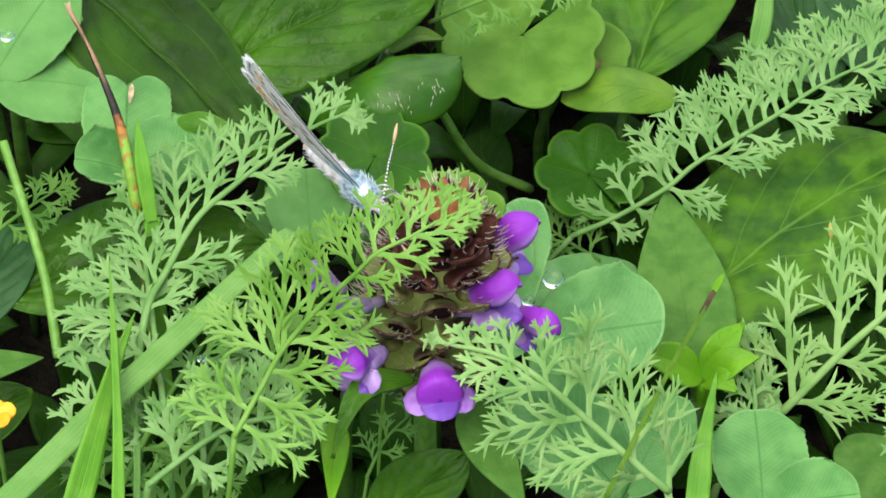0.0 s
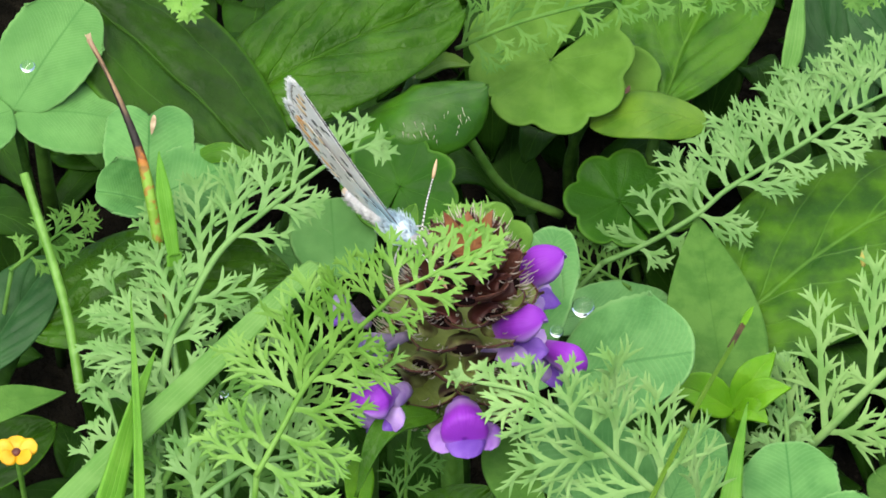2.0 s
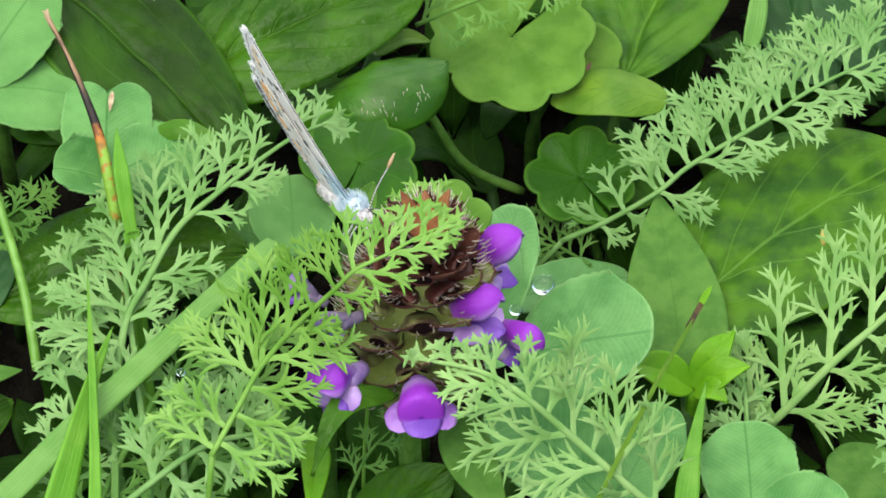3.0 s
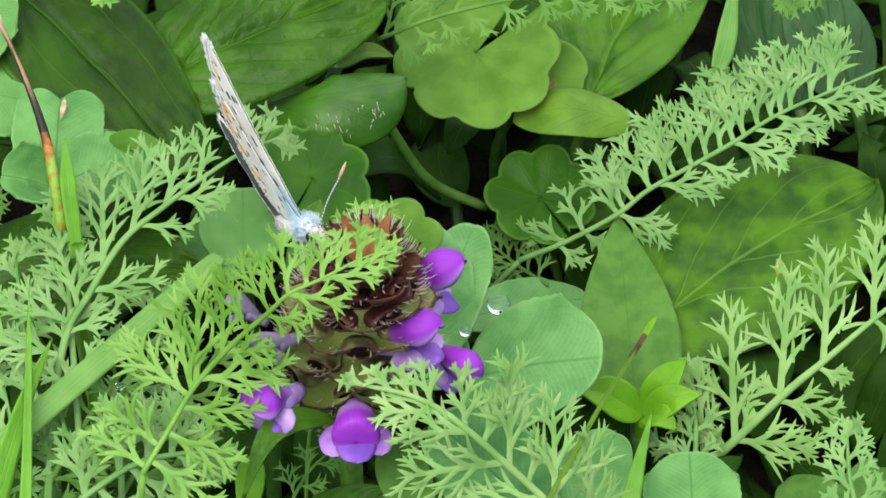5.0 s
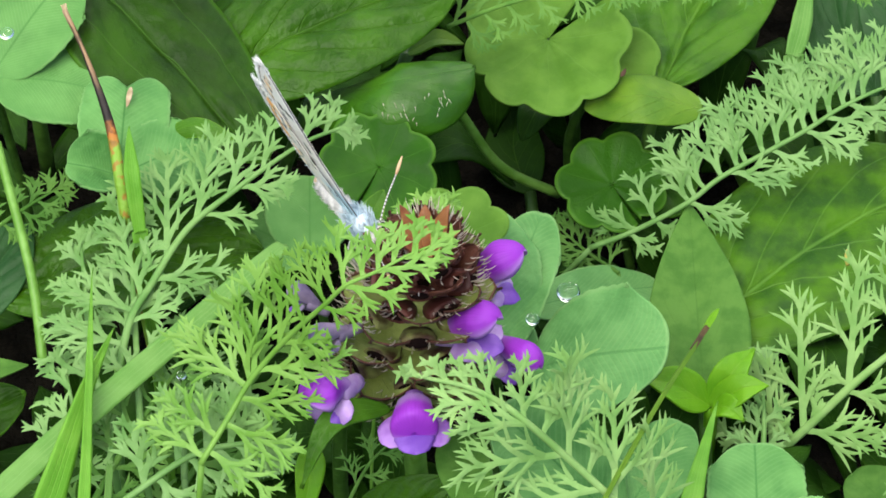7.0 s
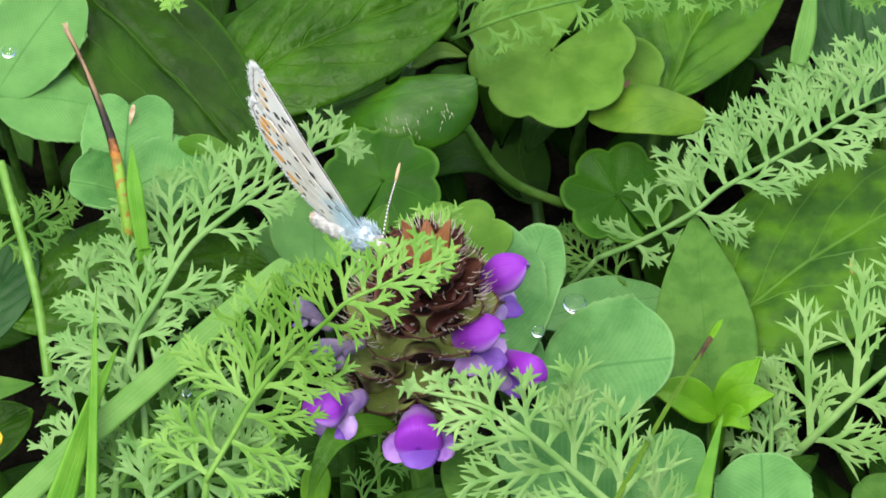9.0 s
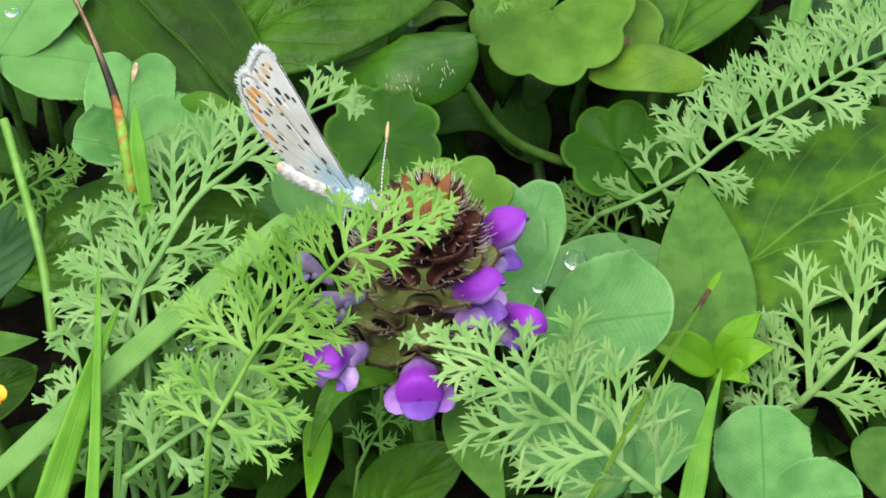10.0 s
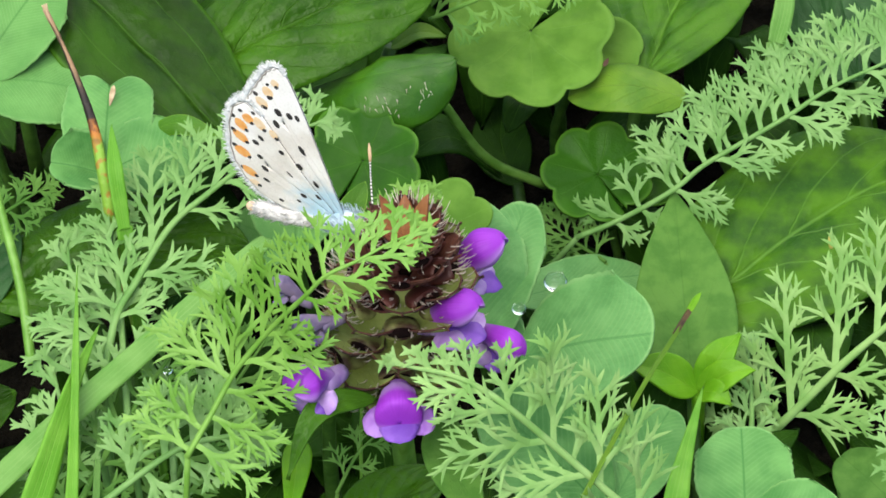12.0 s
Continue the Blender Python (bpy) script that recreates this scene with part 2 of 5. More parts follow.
def wing_material():
    """Pale buff-grey scales, whiter to the margin, dusted blue towards the wing's root."""
    n = Nodes("wing_underside")
    spot = n.add("ShaderNodeSeparateXYZ", (0, n.add("ShaderNodeTexCoord").outputs["Object"]))
    x, y = spot.outputs[0], spot.outputs[1]
    far = n.math("SQRT", n.math("ADD", n.math("MULTIPLY", x, x), n.math("MULTIPLY", y, y)))
    far = n.math("ADD", far, n.math("MULTIPLY", n.math("SUBTRACT", n.grain(700.0, 4.0), 0.5), 0.005))
    body = n.mix(n.step(n.grain(220.0, 4.0), 0.35, 0.65), (0.74, 0.69, 0.62), (0.89, 0.86, 0.81))
    body = n.mix(n.math("MULTIPLY", n.step(far, 0.0115, 0.015), 0.6), body, (0.92, 0.91, 0.89))
    body = n.mix(n.math("MULTIPLY", n.step(far, 0.0065, 0.0025), 0.85), body, (0.42, 0.66, 0.8))
    ray = n.math("ARCTAN2", n.math("ADD", y, 0.002), n.math("ADD", x, 0.003))
    vein = n.step(n.math("ABSOLUTE", n.math("SUBTRACT", n.math("FRACT", n.math("MULTIPLY", ray, 5.4)), 0.5)), 0.46, 0.5)
    body = n.mix(n.math("MULTIPLY", vein, 0.22), body, (0.5, 0.45, 0.38))
    body = n.mix(n.math("MULTIPLY", n.step(n.grain(4200.0, 2.0), 0.55, 0.7), 0.25), body, (0.45, 0.42, 0.38))
    return n.close(body, 0.8, 0.0, None, n.grain(3000.0, 3.0), 0.0001, 0.5, spec=0.1)


WING = wing_material()
WING_TOP = plain_material("wing_upperside", (0.05, 0.045, 0.055), (0.12, 0.11, 0.13), 300.0, 0.6, 0.0, 0.5, 0.0001, 0.3)
WING_BLUE = plain_material("blue_wing_base", (0.38, 0.52, 0.61), (0.58, 0.69, 0.76), 500.0, 0.6, 0.1)
FRINGE = plain_material("white_fringe", (0.68, 0.72, 0.72), (0.88, 0.89, 0.89), 1500.0, 0.8, 0.2)
TAIL = plain_material("buff_tail", (0.5, 0.34, 0.2), (0.66, 0.5, 0.34), 900.0, 0.8)
ORANGE = plain_material("orange_spot", (0.82, 0.34, 0.08), (0.85, 0.46, 0.16), 900.0, 0.7)
PALE_ORANGE = plain_material("pale_orange_spot", (0.8, 0.55, 0.3), (0.82, 0.66, 0.46), 900.0, 0.7)
BLACK = plain_material("black_spot", (0.02, 0.018, 0.018), (0.05, 0.045, 0.045), 500.0, 0.7)
DUSK = plain_material("dusky_scales", (0.3, 0.27, 0.24), (0.45, 0.41, 0.37), 500.0, 0.8)
FUR = plain_material("grey_fur", (0.22, 0.22, 0.23), (0.6, 0.59, 0.58), 900.0, 0.9, 0.0, 1.0, 0.0004)
SILVER = plain_material("silver_fur", (0.5, 0.49, 0.48), (0.82, 0.8, 0.78), 900.0, 0.9, 0.0, 1.0, 0.0004)
EYE = plain_material("dark_eye", (0.015, 0.013, 0.012), (0.03, 0.025, 0.02), 500.0, 0.25)
ANTENNA_TIP = plain_material("antenna_club", (0.36, 0.2, 0.1), (0.55, 0.38, 0.22), 500.0, 0.6)


def water_material():
    n = Nodes("water_drop")
    glass = n.add("ShaderNodeBsdfGlass", ("IOR", 1.33), ("Roughness", 0.0), ("Color", (0.97, 1.0, 0.98, 1)))
    n.tree.links.new(glass.outputs[0], n.add("ShaderNodeOutputMaterial").inputs[0])
    return n.mat


def banded_material():
    n = Nodes("banded_antenna")
    along = n.add("ShaderNodeSeparateXYZ", (0, n.add("ShaderNodeTexCoord").outputs["UV"])).outputs[0]
    ring = n.step(n.math("FRACT", n.math("MULTIPLY", along, 17.0)), 0.4, 0.5)
    return n.close(n.mix(ring, (0.05, 0.04, 0.035), (0.75, 0.73, 0.7)), 0.6)


WATER, BANDED = water_material(), banded_material()


# ---- geometry helpers ----
def unit(v):
    v = np.asarray(v, float)
    return v / max(np.linalg.norm(v), 1e-9)


def curve(points, n):
    """n places along a smooth line through the points."""
    p = np.asarray(points, float)
    if len(p) == 2:
        return p[0] + (p[1] - p[0]) * np.linspace(0, 1, n)[:, None]
    q = np.vstack([2 * p[0] - p[1], p, 2 * p[-1] - p[-2]])
    out = []
    for u in np.linspace(0, len(p) - 1 - 1e-9, n):
        k = int(u)
        s = u - k
        a, b, c, d = q[k : k + 4]
        out.append(0.5 * (2 * b + (c - a) * s + (2 * a - 5 * b + 4 * c - d) * s**2 + (3 * b - a - 3 * c + d) * s**3))
    return np.array(out)


def frames(path, hint):
    """Tangents, sides and normals along a path; the normals lie near hint."""
    tan = np.gradient(path, axis=0)
    tan /= np.linalg.norm(tan, axis=1)[:, None] + 1e-9
    side = np.cross(np.broadcast_to(np.asarray(hint, float), tan.shape), tan)
    side /= np.linalg.norm(side, axis=1)[:, None] + 1e-9
    return tan, side, np.cross(tan, side)


def grid_faces(n, m, offset=0, flip=False, closed=False):
    out = []
    for i in range(n - 1):
        for j in range(m if closed else m - 1):
            k = (j + 1) % m
            q = (offset + i * m + j, offset + i * m + k, offset + (i + 1) * m + k, offset + (i + 1) * m + j)
            out.append(q[::-1] if flip else q)
    return out


def sheet(grid, normal, uv, thick):
    """A solid leaf from a grid (n, m, 3) of its upper face."""
    n, m = grid.shape[:2]
    top = grid.reshape(-1, 3)
    low = (grid - normal * thick).reshape(-1, 3)
    faces = grid_faces(n, m, 0, True) + grid_faces(n, m, n * m)
    ring = [j for j in range(m)] + [i * m + m - 1 for i in range(1, n)] + [(n - 1) * m + j for j in range(m - 2, -1, -1)] + [i * m for i in range(n - 2, 0, -1)]
    for a, b in zip(ring, ring[1:] + ring[:1]):
        faces.append((a, b, b + n * m, a + n * m))
    return np.vstack([top, low]), faces, np.vstack([uv.reshape(-1, 2)] * 2)


def oval(s):
    return np.sin(np.pi * np.clip(s, 0, 1) ** 0.85) ** 0.75


def obovate(s):
    return np.sin(np.pi * np.clip(s, 0.012, 1) ** 1.2) ** 0.48 * (0.4 + 0.6 * np.clip(s * 2.4, 0, 1))


def rounded(s):
    return np.sqrt(np.clip(1 - ((s - 0.52) / 0.53) ** 2, 0.001, 1))


def egg(s):
    return np.sqrt(np.clip(1 - np.where(s < 0.64, (0.64 - s) / 0.66, (s - 0.64) / 0.36) ** 2, 0.001, 1))


def broad(s):
    return np.sin(np.pi * np.clip(s, 0, 1) ** 1.02) ** 0.58


def heart(s):
    return np.sqrt(np.clip(1 - (1 - np.clip(s / 0.5, 0.004, 1)) ** 2, 0, 1)) * (1 - 0.06 * np.clip((s - 0.5) / 0.5, 0, 1))


def lance(s):
    return np.sin(np.pi * np.clip(s, 0, 1) ** 0.7) ** 0.9


def strap(s):
    return np.clip((1 - s) * 2.2, 0, 1) ** 0.75 * (0.75 + 0.25 * np.clip(s * 4, 0, 1))


def ribbon(points, width, hint, profile=oval, fold=0.15, cup=0.0, ripple=0.0, notch=0.0, teeth=0.0, thick=0.22, n=26, m=13, seed=0, pucker=0.0, count=5.0, slant=0.55, roll=0.0, corner=0.0):
    """A leaf along a line: fold lifts its halves, cup bends them, ripple waves the rim, notch dents the tip, teeth nick the rim."""
    path = curve(points, n)
    tan, side, nor = frames(path, hint)
    length = np.linalg.norm(np.diff(path, axis=0), axis=1).sum()
    s, w = np.linspace(0, 1, n)[:, None], np.linspace(-1, 1, m)[None]
    half = profile(s) * width / 2
    r = np.random.default_rng(seed)
    ph = r.uniform(0, 6.28, 4)
    edge = 1 + teeth * np.sin(s * 60 + ph[3]) * np.abs(w) ** 6
    y = w * half * edge
    z = fold * np.abs(y) + cup * y**2 / (width / 2) + ripple * np.abs(w) ** 2 * np.sin(s * 9 + ph[0] + np.sign(w) * ph[1]) * width / 2
    z = z + ripple * 0.5 * np.sin(s * 5 + w * 2.5 + ph[2]) * width / 2
    if pucker:
        z = z + pucker * np.abs(np.sin(math.pi * count * (s - slant * np.abs(w)))) ** 0.7 * np.clip(np.abs(w) * 4, 0, 1) * np.clip((1 - np.abs(w)) * 3, 0, 1) - pucker * 1.2 * np.exp(-((w / 0.06) ** 2))
        z = z + pucker * 0.4 * np.sin(s * 23 + ph[1]) * np.sin(w * 11 + ph[2]) * (1 - w**2)
    if roll:
        y, z = half * np.sin(w * roll), z + half * (np.cos(w * roll) - 1)
    back = -length * (notch * (1 - np.abs(w)) ** 2.2 * s**6 + corner * np.abs(w) ** 2.3 * s**4)
    grid = path[:, None] + side[:, None] * y[..., None] + nor[:, None] * z[..., None] + tan[:, None] * back[..., None]
    gx, gy = np.gradient(grid, axis=0), np.gradient(grid, axis=1)
    up = np.cross(gx, gy)
    up /= np.linalg.norm(up, axis=2)[..., None] + 1e-9
    return sheet(grid, up, np.stack([s + 0 * w, w + 0 * s], -1), thick)


def lobed(centre, toward, hint, radius, lobes=7, depth=0.1, gap=0.35, cup=0.12, wide=1.0, ripple=0.04, thick=0.25, seed=0, n=10, m=90):
    """A rounded leaf with scalloped lobes; its stalk joins at the bottom of a gap opposite to toward."""
    z = unit(hint)
    x = unit(np.asarray(toward, float) - np.dot(toward, z) * z)
    y = np.cross(z, x)
    r = np.random.default_rng(seed)
    th = np.linspace(-math.pi + gap * 0.5, math.pi - gap * 0.5, m)[None]
    rho = np.linspace(0.02, 1, n)[:, None]
    scallop = np.abs(np.sin(th * lobes / 2 + r.uniform(0, 1.5))) ** 0.6
    out = radius * (1 - depth + depth * scallop) * (1 + 0.05 * np.sin(th * 2 + r.uniform(0, 6))) * np.clip(1.25 - 0.25 * (np.abs(th) / math.pi) ** 2, 0, 1)
    px, py = rho * out * np.cos(th), rho * out * np.sin(th) * wide
    pz = cup * rho**2 * radius + ripple * radius * rho**2 * np.sin(th * 3 + r.uniform(0, 6)) + 0.03 * radius * rho * np.cos(th * lobes)
    grid = np.asarray(centre, float) - x * radius * 0.25 + x * px[..., None] + y * py[..., None] + z * pz[..., None]
    gx, gy = np.gradient(grid, axis=0), np.gradient(grid, axis=1)
    up = np.cross(gx, gy)
    up /= np.linalg.norm(up, axis=2)[..., None] + 1e-9
    return sheet(grid, up, np.stack([th / 6.2832 + 0 * rho, rho + 0 * th], -1), thick)


def tube(points, radii, hint=(0, 0.3, 1), sides=7, flat=1.0, n=12):
    """A round or flattened stalk along a line."""
    path = curve(points, n)
    _, side, nor = frames(path, hint)
    rad = np.interp(np.linspace(0, 1, n), np.linspace(0, 1, len(radii)), radii)
    a = np.arange(sides) / sides * 2 * math.pi
    ring = side[:, None] * np.cos(a)[None, :, None] + nor[:, None] * (np.sin(a) * flat)[None, :, None]
    verts = (path[:, None] + ring * rad[:, None, None]).reshape(-1, 3)
    faces = grid_faces(n, sides, 0, True, True) + [tuple(range(sides)), tuple(range((n - 1) * sides, n * sides))[::-1]]
    uv = np.stack(np.broadcast_arrays(np.linspace(0, 1, n)[:, None], (np.arange(sides) / sides)[None]), -1).reshape(-1, 2)
    return verts, faces, uv


def ball(centre, axes, radii, n=9, m=14):
    th, ph = np.linspace(0.02, math.pi - 0.02, n)[:, None], np.arange(m)[None] / m * 2 * math.pi
    p = np.stack([np.cos(th) + 0 * ph, np.sin(th) * np.cos(ph), np.sin(th) * np.sin(ph)], -1) * np.asarray(radii, float)
    verts = np.asarray(centre, float) + p.reshape(-1, 3) @ np.asarray(axes, float)
    uv = np.stack([th / math.pi + 0 * ph, ph / 6.2832 + 0 * th], -1).reshape(-1, 2)
    return verts, grid_faces(n, m, 0, True, True) + [tuple(range(m)), tuple(range((n - 1) * m, n * m))[::-1]], uv


def joined(pieces):
    verts, faces, uvs, at = [], [], [], 0
    for v, f, u in pieces:
        verts.append(v), uvs.append(u)
        faces += [tuple(i + at for i in face) for face in f]
        at += len(v)
    return np.vstack(verts), faces, np.vstack(uvs)


def mesh_of(name, geo, material, origin=(0, 0, 0)):
    verts, faces, uv = geo
    mesh = bpy.data.meshes.new(name)
    mesh.from_pydata(((verts - np.asarray(origin, float)) * MM).tolist(), [], faces)
    layer = mesh.uv_layers.new(name="along_across")
    idx = np.empty(len(mesh.loops), int)
    mesh.loops.foreach_get("vertex_index", idx)
    layer.data.foreach_set("uv", uv[idx].astype(np.float32).ravel())
    mesh.shade_smooth()
    mesh.materials.append(material)
    mesh.update()
    return mesh


def thing(name, base, label, category, group="", kind=""):
    ob = new(name)
    ob.empty_display_size = 0.002
    ob.location = [c * MM for c in base]
    ob["base"] = [float(c) for c in base]
    return tagged(ob, label, category, group, kind)


def part(name, geo, material, parent, label="", smooth=True):
    """One mesh object under a thing or under a part; its geometry is in world millimetres."""
    top = parent
    while top.parent:
        top = top.parent
    ob = new(name, mesh_of(name, geo, material, top["base"]))
    if not smooth:
        ob.data.shade_flat()
    ob.parent = parent
    return tagged(ob, label)


UP = (0.0, -0.35, 0.94)


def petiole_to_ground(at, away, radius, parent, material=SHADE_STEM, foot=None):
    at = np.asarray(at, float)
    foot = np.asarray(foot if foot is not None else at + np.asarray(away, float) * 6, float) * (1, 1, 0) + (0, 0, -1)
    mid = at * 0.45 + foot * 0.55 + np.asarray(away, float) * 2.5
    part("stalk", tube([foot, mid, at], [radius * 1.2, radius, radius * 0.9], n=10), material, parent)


# ---- plants ----
def broad_leaf(name, label, category, group, points, width, hint, material, profile=oval, **shape):
    p = np.asarray(points, float)
    ob = thing(name, (*(p[0][:2] - unit(p[-1] - p[0])[:2] * 6), 0), label, category, group)
    part("blade", ribbon(points, width, hint, profile, n=80, m=33, **shape), material, ob)
    petiole_to_ground(p[0], -unit(p[-1] - p[0]), 0.8, ob)
    return ob


def ivy_leaf(label, centre, toward, hint, radius, material=MALLOW, **shape):
    c = np.asarray(centre, float)
    x = unit(np.asarray(toward, float))
    ob = thing("ivy_leaf", (*(c - x * radius * 0.8)[:2], 0), label, "leaf", "round lobed leaves")
    part("blade", lobed(centre, toward, hint, radius, **shape), material, ob)
    petiole_to_ground(c - x * radius * 0.2 - unit(hint) * 0.3, -x * 0.8, 0.6, ob)
    return ob


def clover_leaf(label, joint, leaflets, foot_way=(0.2, 0.3, 0), material=CLOVER, nick=None):
    """A clover leaf: leaflets as (tip, width, hint, fold, notch) round one joint on a stalk."""
    j = np.asarray(joint, float)
    ob = thing("clover_leaf", (j[0], j[1], 0), label, "clover", "clover leaves")
    for k, (tip, width, hint, fold, notch) in enumerate(leaflets):
        tip = np.asarray(tip, float)
        mid = (j + tip) / 2 + unit(hint) * 0.06 * np.linalg.norm(tip - j)
        part("leaflet", ribbon([j, mid, tip], width, hint, heart, fold, 0.05, 0.03, notch, 0.012, 0.2, 36, 21, k + int(width * 7), corner=0.32 if notch < 0.1 else 0.2), material, ob)
    if nick:
        a, b = (np.asarray(q, float) for q in nick)
        part("nick", ribbon([a, (a + b) / 2, b], 0.6, (0, -0.4, 0.9), lance, 0.1, n=10, m=5, thick=0.1), DRY, ob, "pale brown nick")
    petiole_to_ground(j, foot_way, 0.55, ob)
    return ob


def grass_blade(label, points, width, hint, material=GRASS, profile=strap, fold=0.12):
    p = np.asarray(points, float)
    ob = thing("grass_blade", (*p[0][:2], 0), label, "grass", "grass blades")
    part("blade", ribbon(points, width, hint, profile, fold, 0.0, 0.01, 0, 0, 0.15, 40, 7, 3), material, ob)
    if p[0][2] > 3:
        foot = np.array([p[0][0], p[0][1] - 1, -1])
        way = unit(p[0] - p[1])
        part("sheath", ribbon([foot, (foot + p[0]) / 2 + way * 2, p[0] - way * 0.3], width, hint, lambda s: 0.5 + 0.5 * s, 0.3, 0, 0, 0, 0, 0.15, 14, 7, 3), material, ob, "pale folded sheath")
    return ob


def sliver(a, b, width, nor, bend=0.0, base_w=1.0, arc=0.0, n=6):
    """A narrow pointed leaf lobe from a to b: a thin blade with a low ridge; arc bends it in its plane."""
    a, b = np.asarray(a, float), np.asarray(b, float)
    d = b - a
    size = np.linalg.norm(d)
    mid = (a + b) / 2 + nor * bend * size + np.cross(nor, unit(d)) * arc * size
    return strip([a, mid, b], [width * base_w * 0.56, width * 0.5, width * 0.47, width * 0.4, width * 0.26, 0.0], nor, n)


def strip(points, halves, nor, n):
    """A thin leaf blade along a line: its upper and its under face meet in sharp edges."""
    path = curve(points, n)
    _, side, up = frames(path, nor)
    half = np.interp(np.linspace(0, 1, n), np.linspace(0, 1, len(halves)), halves)[:, None]
    edges = path + side * half, path - side * half
    top = np.stack([edges[0], path + up * half * 0.22, edges[1]], 1)
    low = np.stack([edges[0], path - up * half * 0.3, edges[1]], 1)
    uv = np.stack(np.broadcast_arrays(np.linspace(0, 1, n)[:, None], np.array([[-1.0, 0.0, 1.0]])), -1).reshape(-1, 2)
    return np.vstack([top.reshape(-1, 3), low.reshape(-1, 3)]), grid_faces(n, 3) + grid_faces(n, 3, 3 * n, True), np.vstack([uv, uv])


def pinna(root, way, nor, length, width, r, pairs):
    """One feathery side leaflet: a stout rib with alternate lobes, each cut into pointed teeth, and a three-toothed end."""
    way, nor = unit(way), unit(nor)
    nor = unit(nor - np.dot(nor, way) * way)
    side = np.cross(nor, way)
    bend, sway = r.uniform(-0.08, 0.12), r.uniform(-0.07, 0.07)

    def at(u):
        return root + way * length * u + (side * sway + nor * bend) * length * u * u

    stout = width * (0.37 + 0.018 * length)
    pieces = [strip([at(u) for u in (0, 0.35, 0.7, 1.0)], [stout, stout * 0.95, stout * 0.85, stout * 0.75, stout * 0.5, 0.0], nor, 11)]
    bare = 0.15 if length > 6 else 0.22
    pairs = max(2, min(pairs, int(0.66 * length / 2.0) + 1))
    width = width * 1.04
    for k in range(2 * pairs):
        sign = 1 if k % 2 else -1
        u = bare + (0.82 - bare) * (k + r.uniform(-0.25, 0.25)) / max(2 * pairs - 1, 1)
        span = min(5.4, 1.0 + length * 0.38) * (1.12 - 0.65 * u) * r.uniform(0.8, 1.15)
        a = math.radians(r.uniform(30, 44))
        d = unit(way * math.cos(a) + side * sign * math.sin(a) + nor * r.uniform(-0.25, 0.3))
        w = width * (0.94 - 0.2 * u)
        start, end = at(u), at(u) + d * span
        pieces.append(sliver(start, end, w, nor, 0.04, 1.1, arc=-0.06 * sign))
        marks = ((0.32, 1), (0.44, -1), (0.6, 1)) if span > 2.2 else ((0.38, 1), (0.5, -1))
        for t, turn in marks:
            if r.random() < 0.08:
                continue
            b = turn * math.radians(r.uniform(26, 38))
            e = unit(d * math.cos(b) - np.cross(nor, d) * sign * math.sin(b) + nor * r.uniform(-0.15, 0.2))
            q = start + (end - start) * t
            pieces.append(sliver(q, q + e * max(1.1, span * (0.78 - 0.4 * t)) * r.uniform(0.85, 1.2), w * 0.78, nor, 0.04, 1.1, arc=0.05 * sign * turn, n=5))
    for sign in (1, -1):
        q = at(0.84)
        pieces.append(sliver(q, q + unit(way + side * sign * 0.55) * max(0.9, length * 0.15), width * 0.8, nor, 0.05, 1.2, n=5))
    return joined(pieces)


def yarrow_rib(label, points, stalk, material, tilt, foot):
    """A leaf's thing, its rib and its stalk down to the ground."""
    base, ahead = np.asarray(points[0], float), unit(np.asarray(points[1], float) - np.asarray(points[0], float))
    ob = thing("yarrow_leaf", (base[0], base[1], 0), label, "yarrow", "feathery yarrow leaves")
    part("rib", tube(points, [stalk, stalk * 0.85, stalk * 0.4], tilt, 8, 0.75, 40), material, ob)
    if foot and base[2] > 4:
        g = np.array([base[0] - ahead[0] * 6, base[1] - ahead[1] * 6, -1])
        part("stalk", tube([g, (g + base) / 2 - np.array([ahead[0], ahead[1], 0]) * 2, base + ahead * 0.3], [stalk, stalk, stalk], tilt, 7, 0.8, 10), material, ob)
    return ob


def yarrow_leaf(label, points, upper, lower, count, upper_len, lower_len, width=0.5, material=YARROW, seed=1, pairs=4, stalk=0.5, start=0.06, tilt=(0, -0.45, 0.9), foot=True, ramp=0.7):
    """A feathery leaf: pinnae of the given lengths on both sides of its rib, pointing along upper and lower."""
    r = np.random.default_rng(seed)
    path = curve(points, 60)
    tan, _, _ = frames(path, tilt)
    ob = yarrow_rib(label, points, stalk, material, tilt, foot)
    for k in range(count):
        s = start + (0.985 - start) * (k + 0.5) / count
        for way, span, shift in ((upper, upper_len, 0.0), (lower, lower_len, 0.4)):
            i = min(int((s + shift / count * 0.9) * 59), 59)
            grow = span * (1 - 0.6 * s**2) * (ramp + (1 - ramp) * min(1, s * 3.3)) * r.uniform(0.85, 1.12)
            d = unit(unit(way) * 0.9 + tan[i] * (0.2 + 0.5 * s) + np.asarray(tilt) * r.uniform(-0.15, 0.2))
            part("pinna", pinna(path[i], d, np.asarray(tilt) + r.uniform(-0.3, 0.3, 3), grow, width, r, pairs if grow > 3 else 3), material, ob)
    part("tip", pinna(path[-3], tan[-1], tilt, max(1.8, upper_len * 0.35), width, r, 3), material, ob)
    return ob


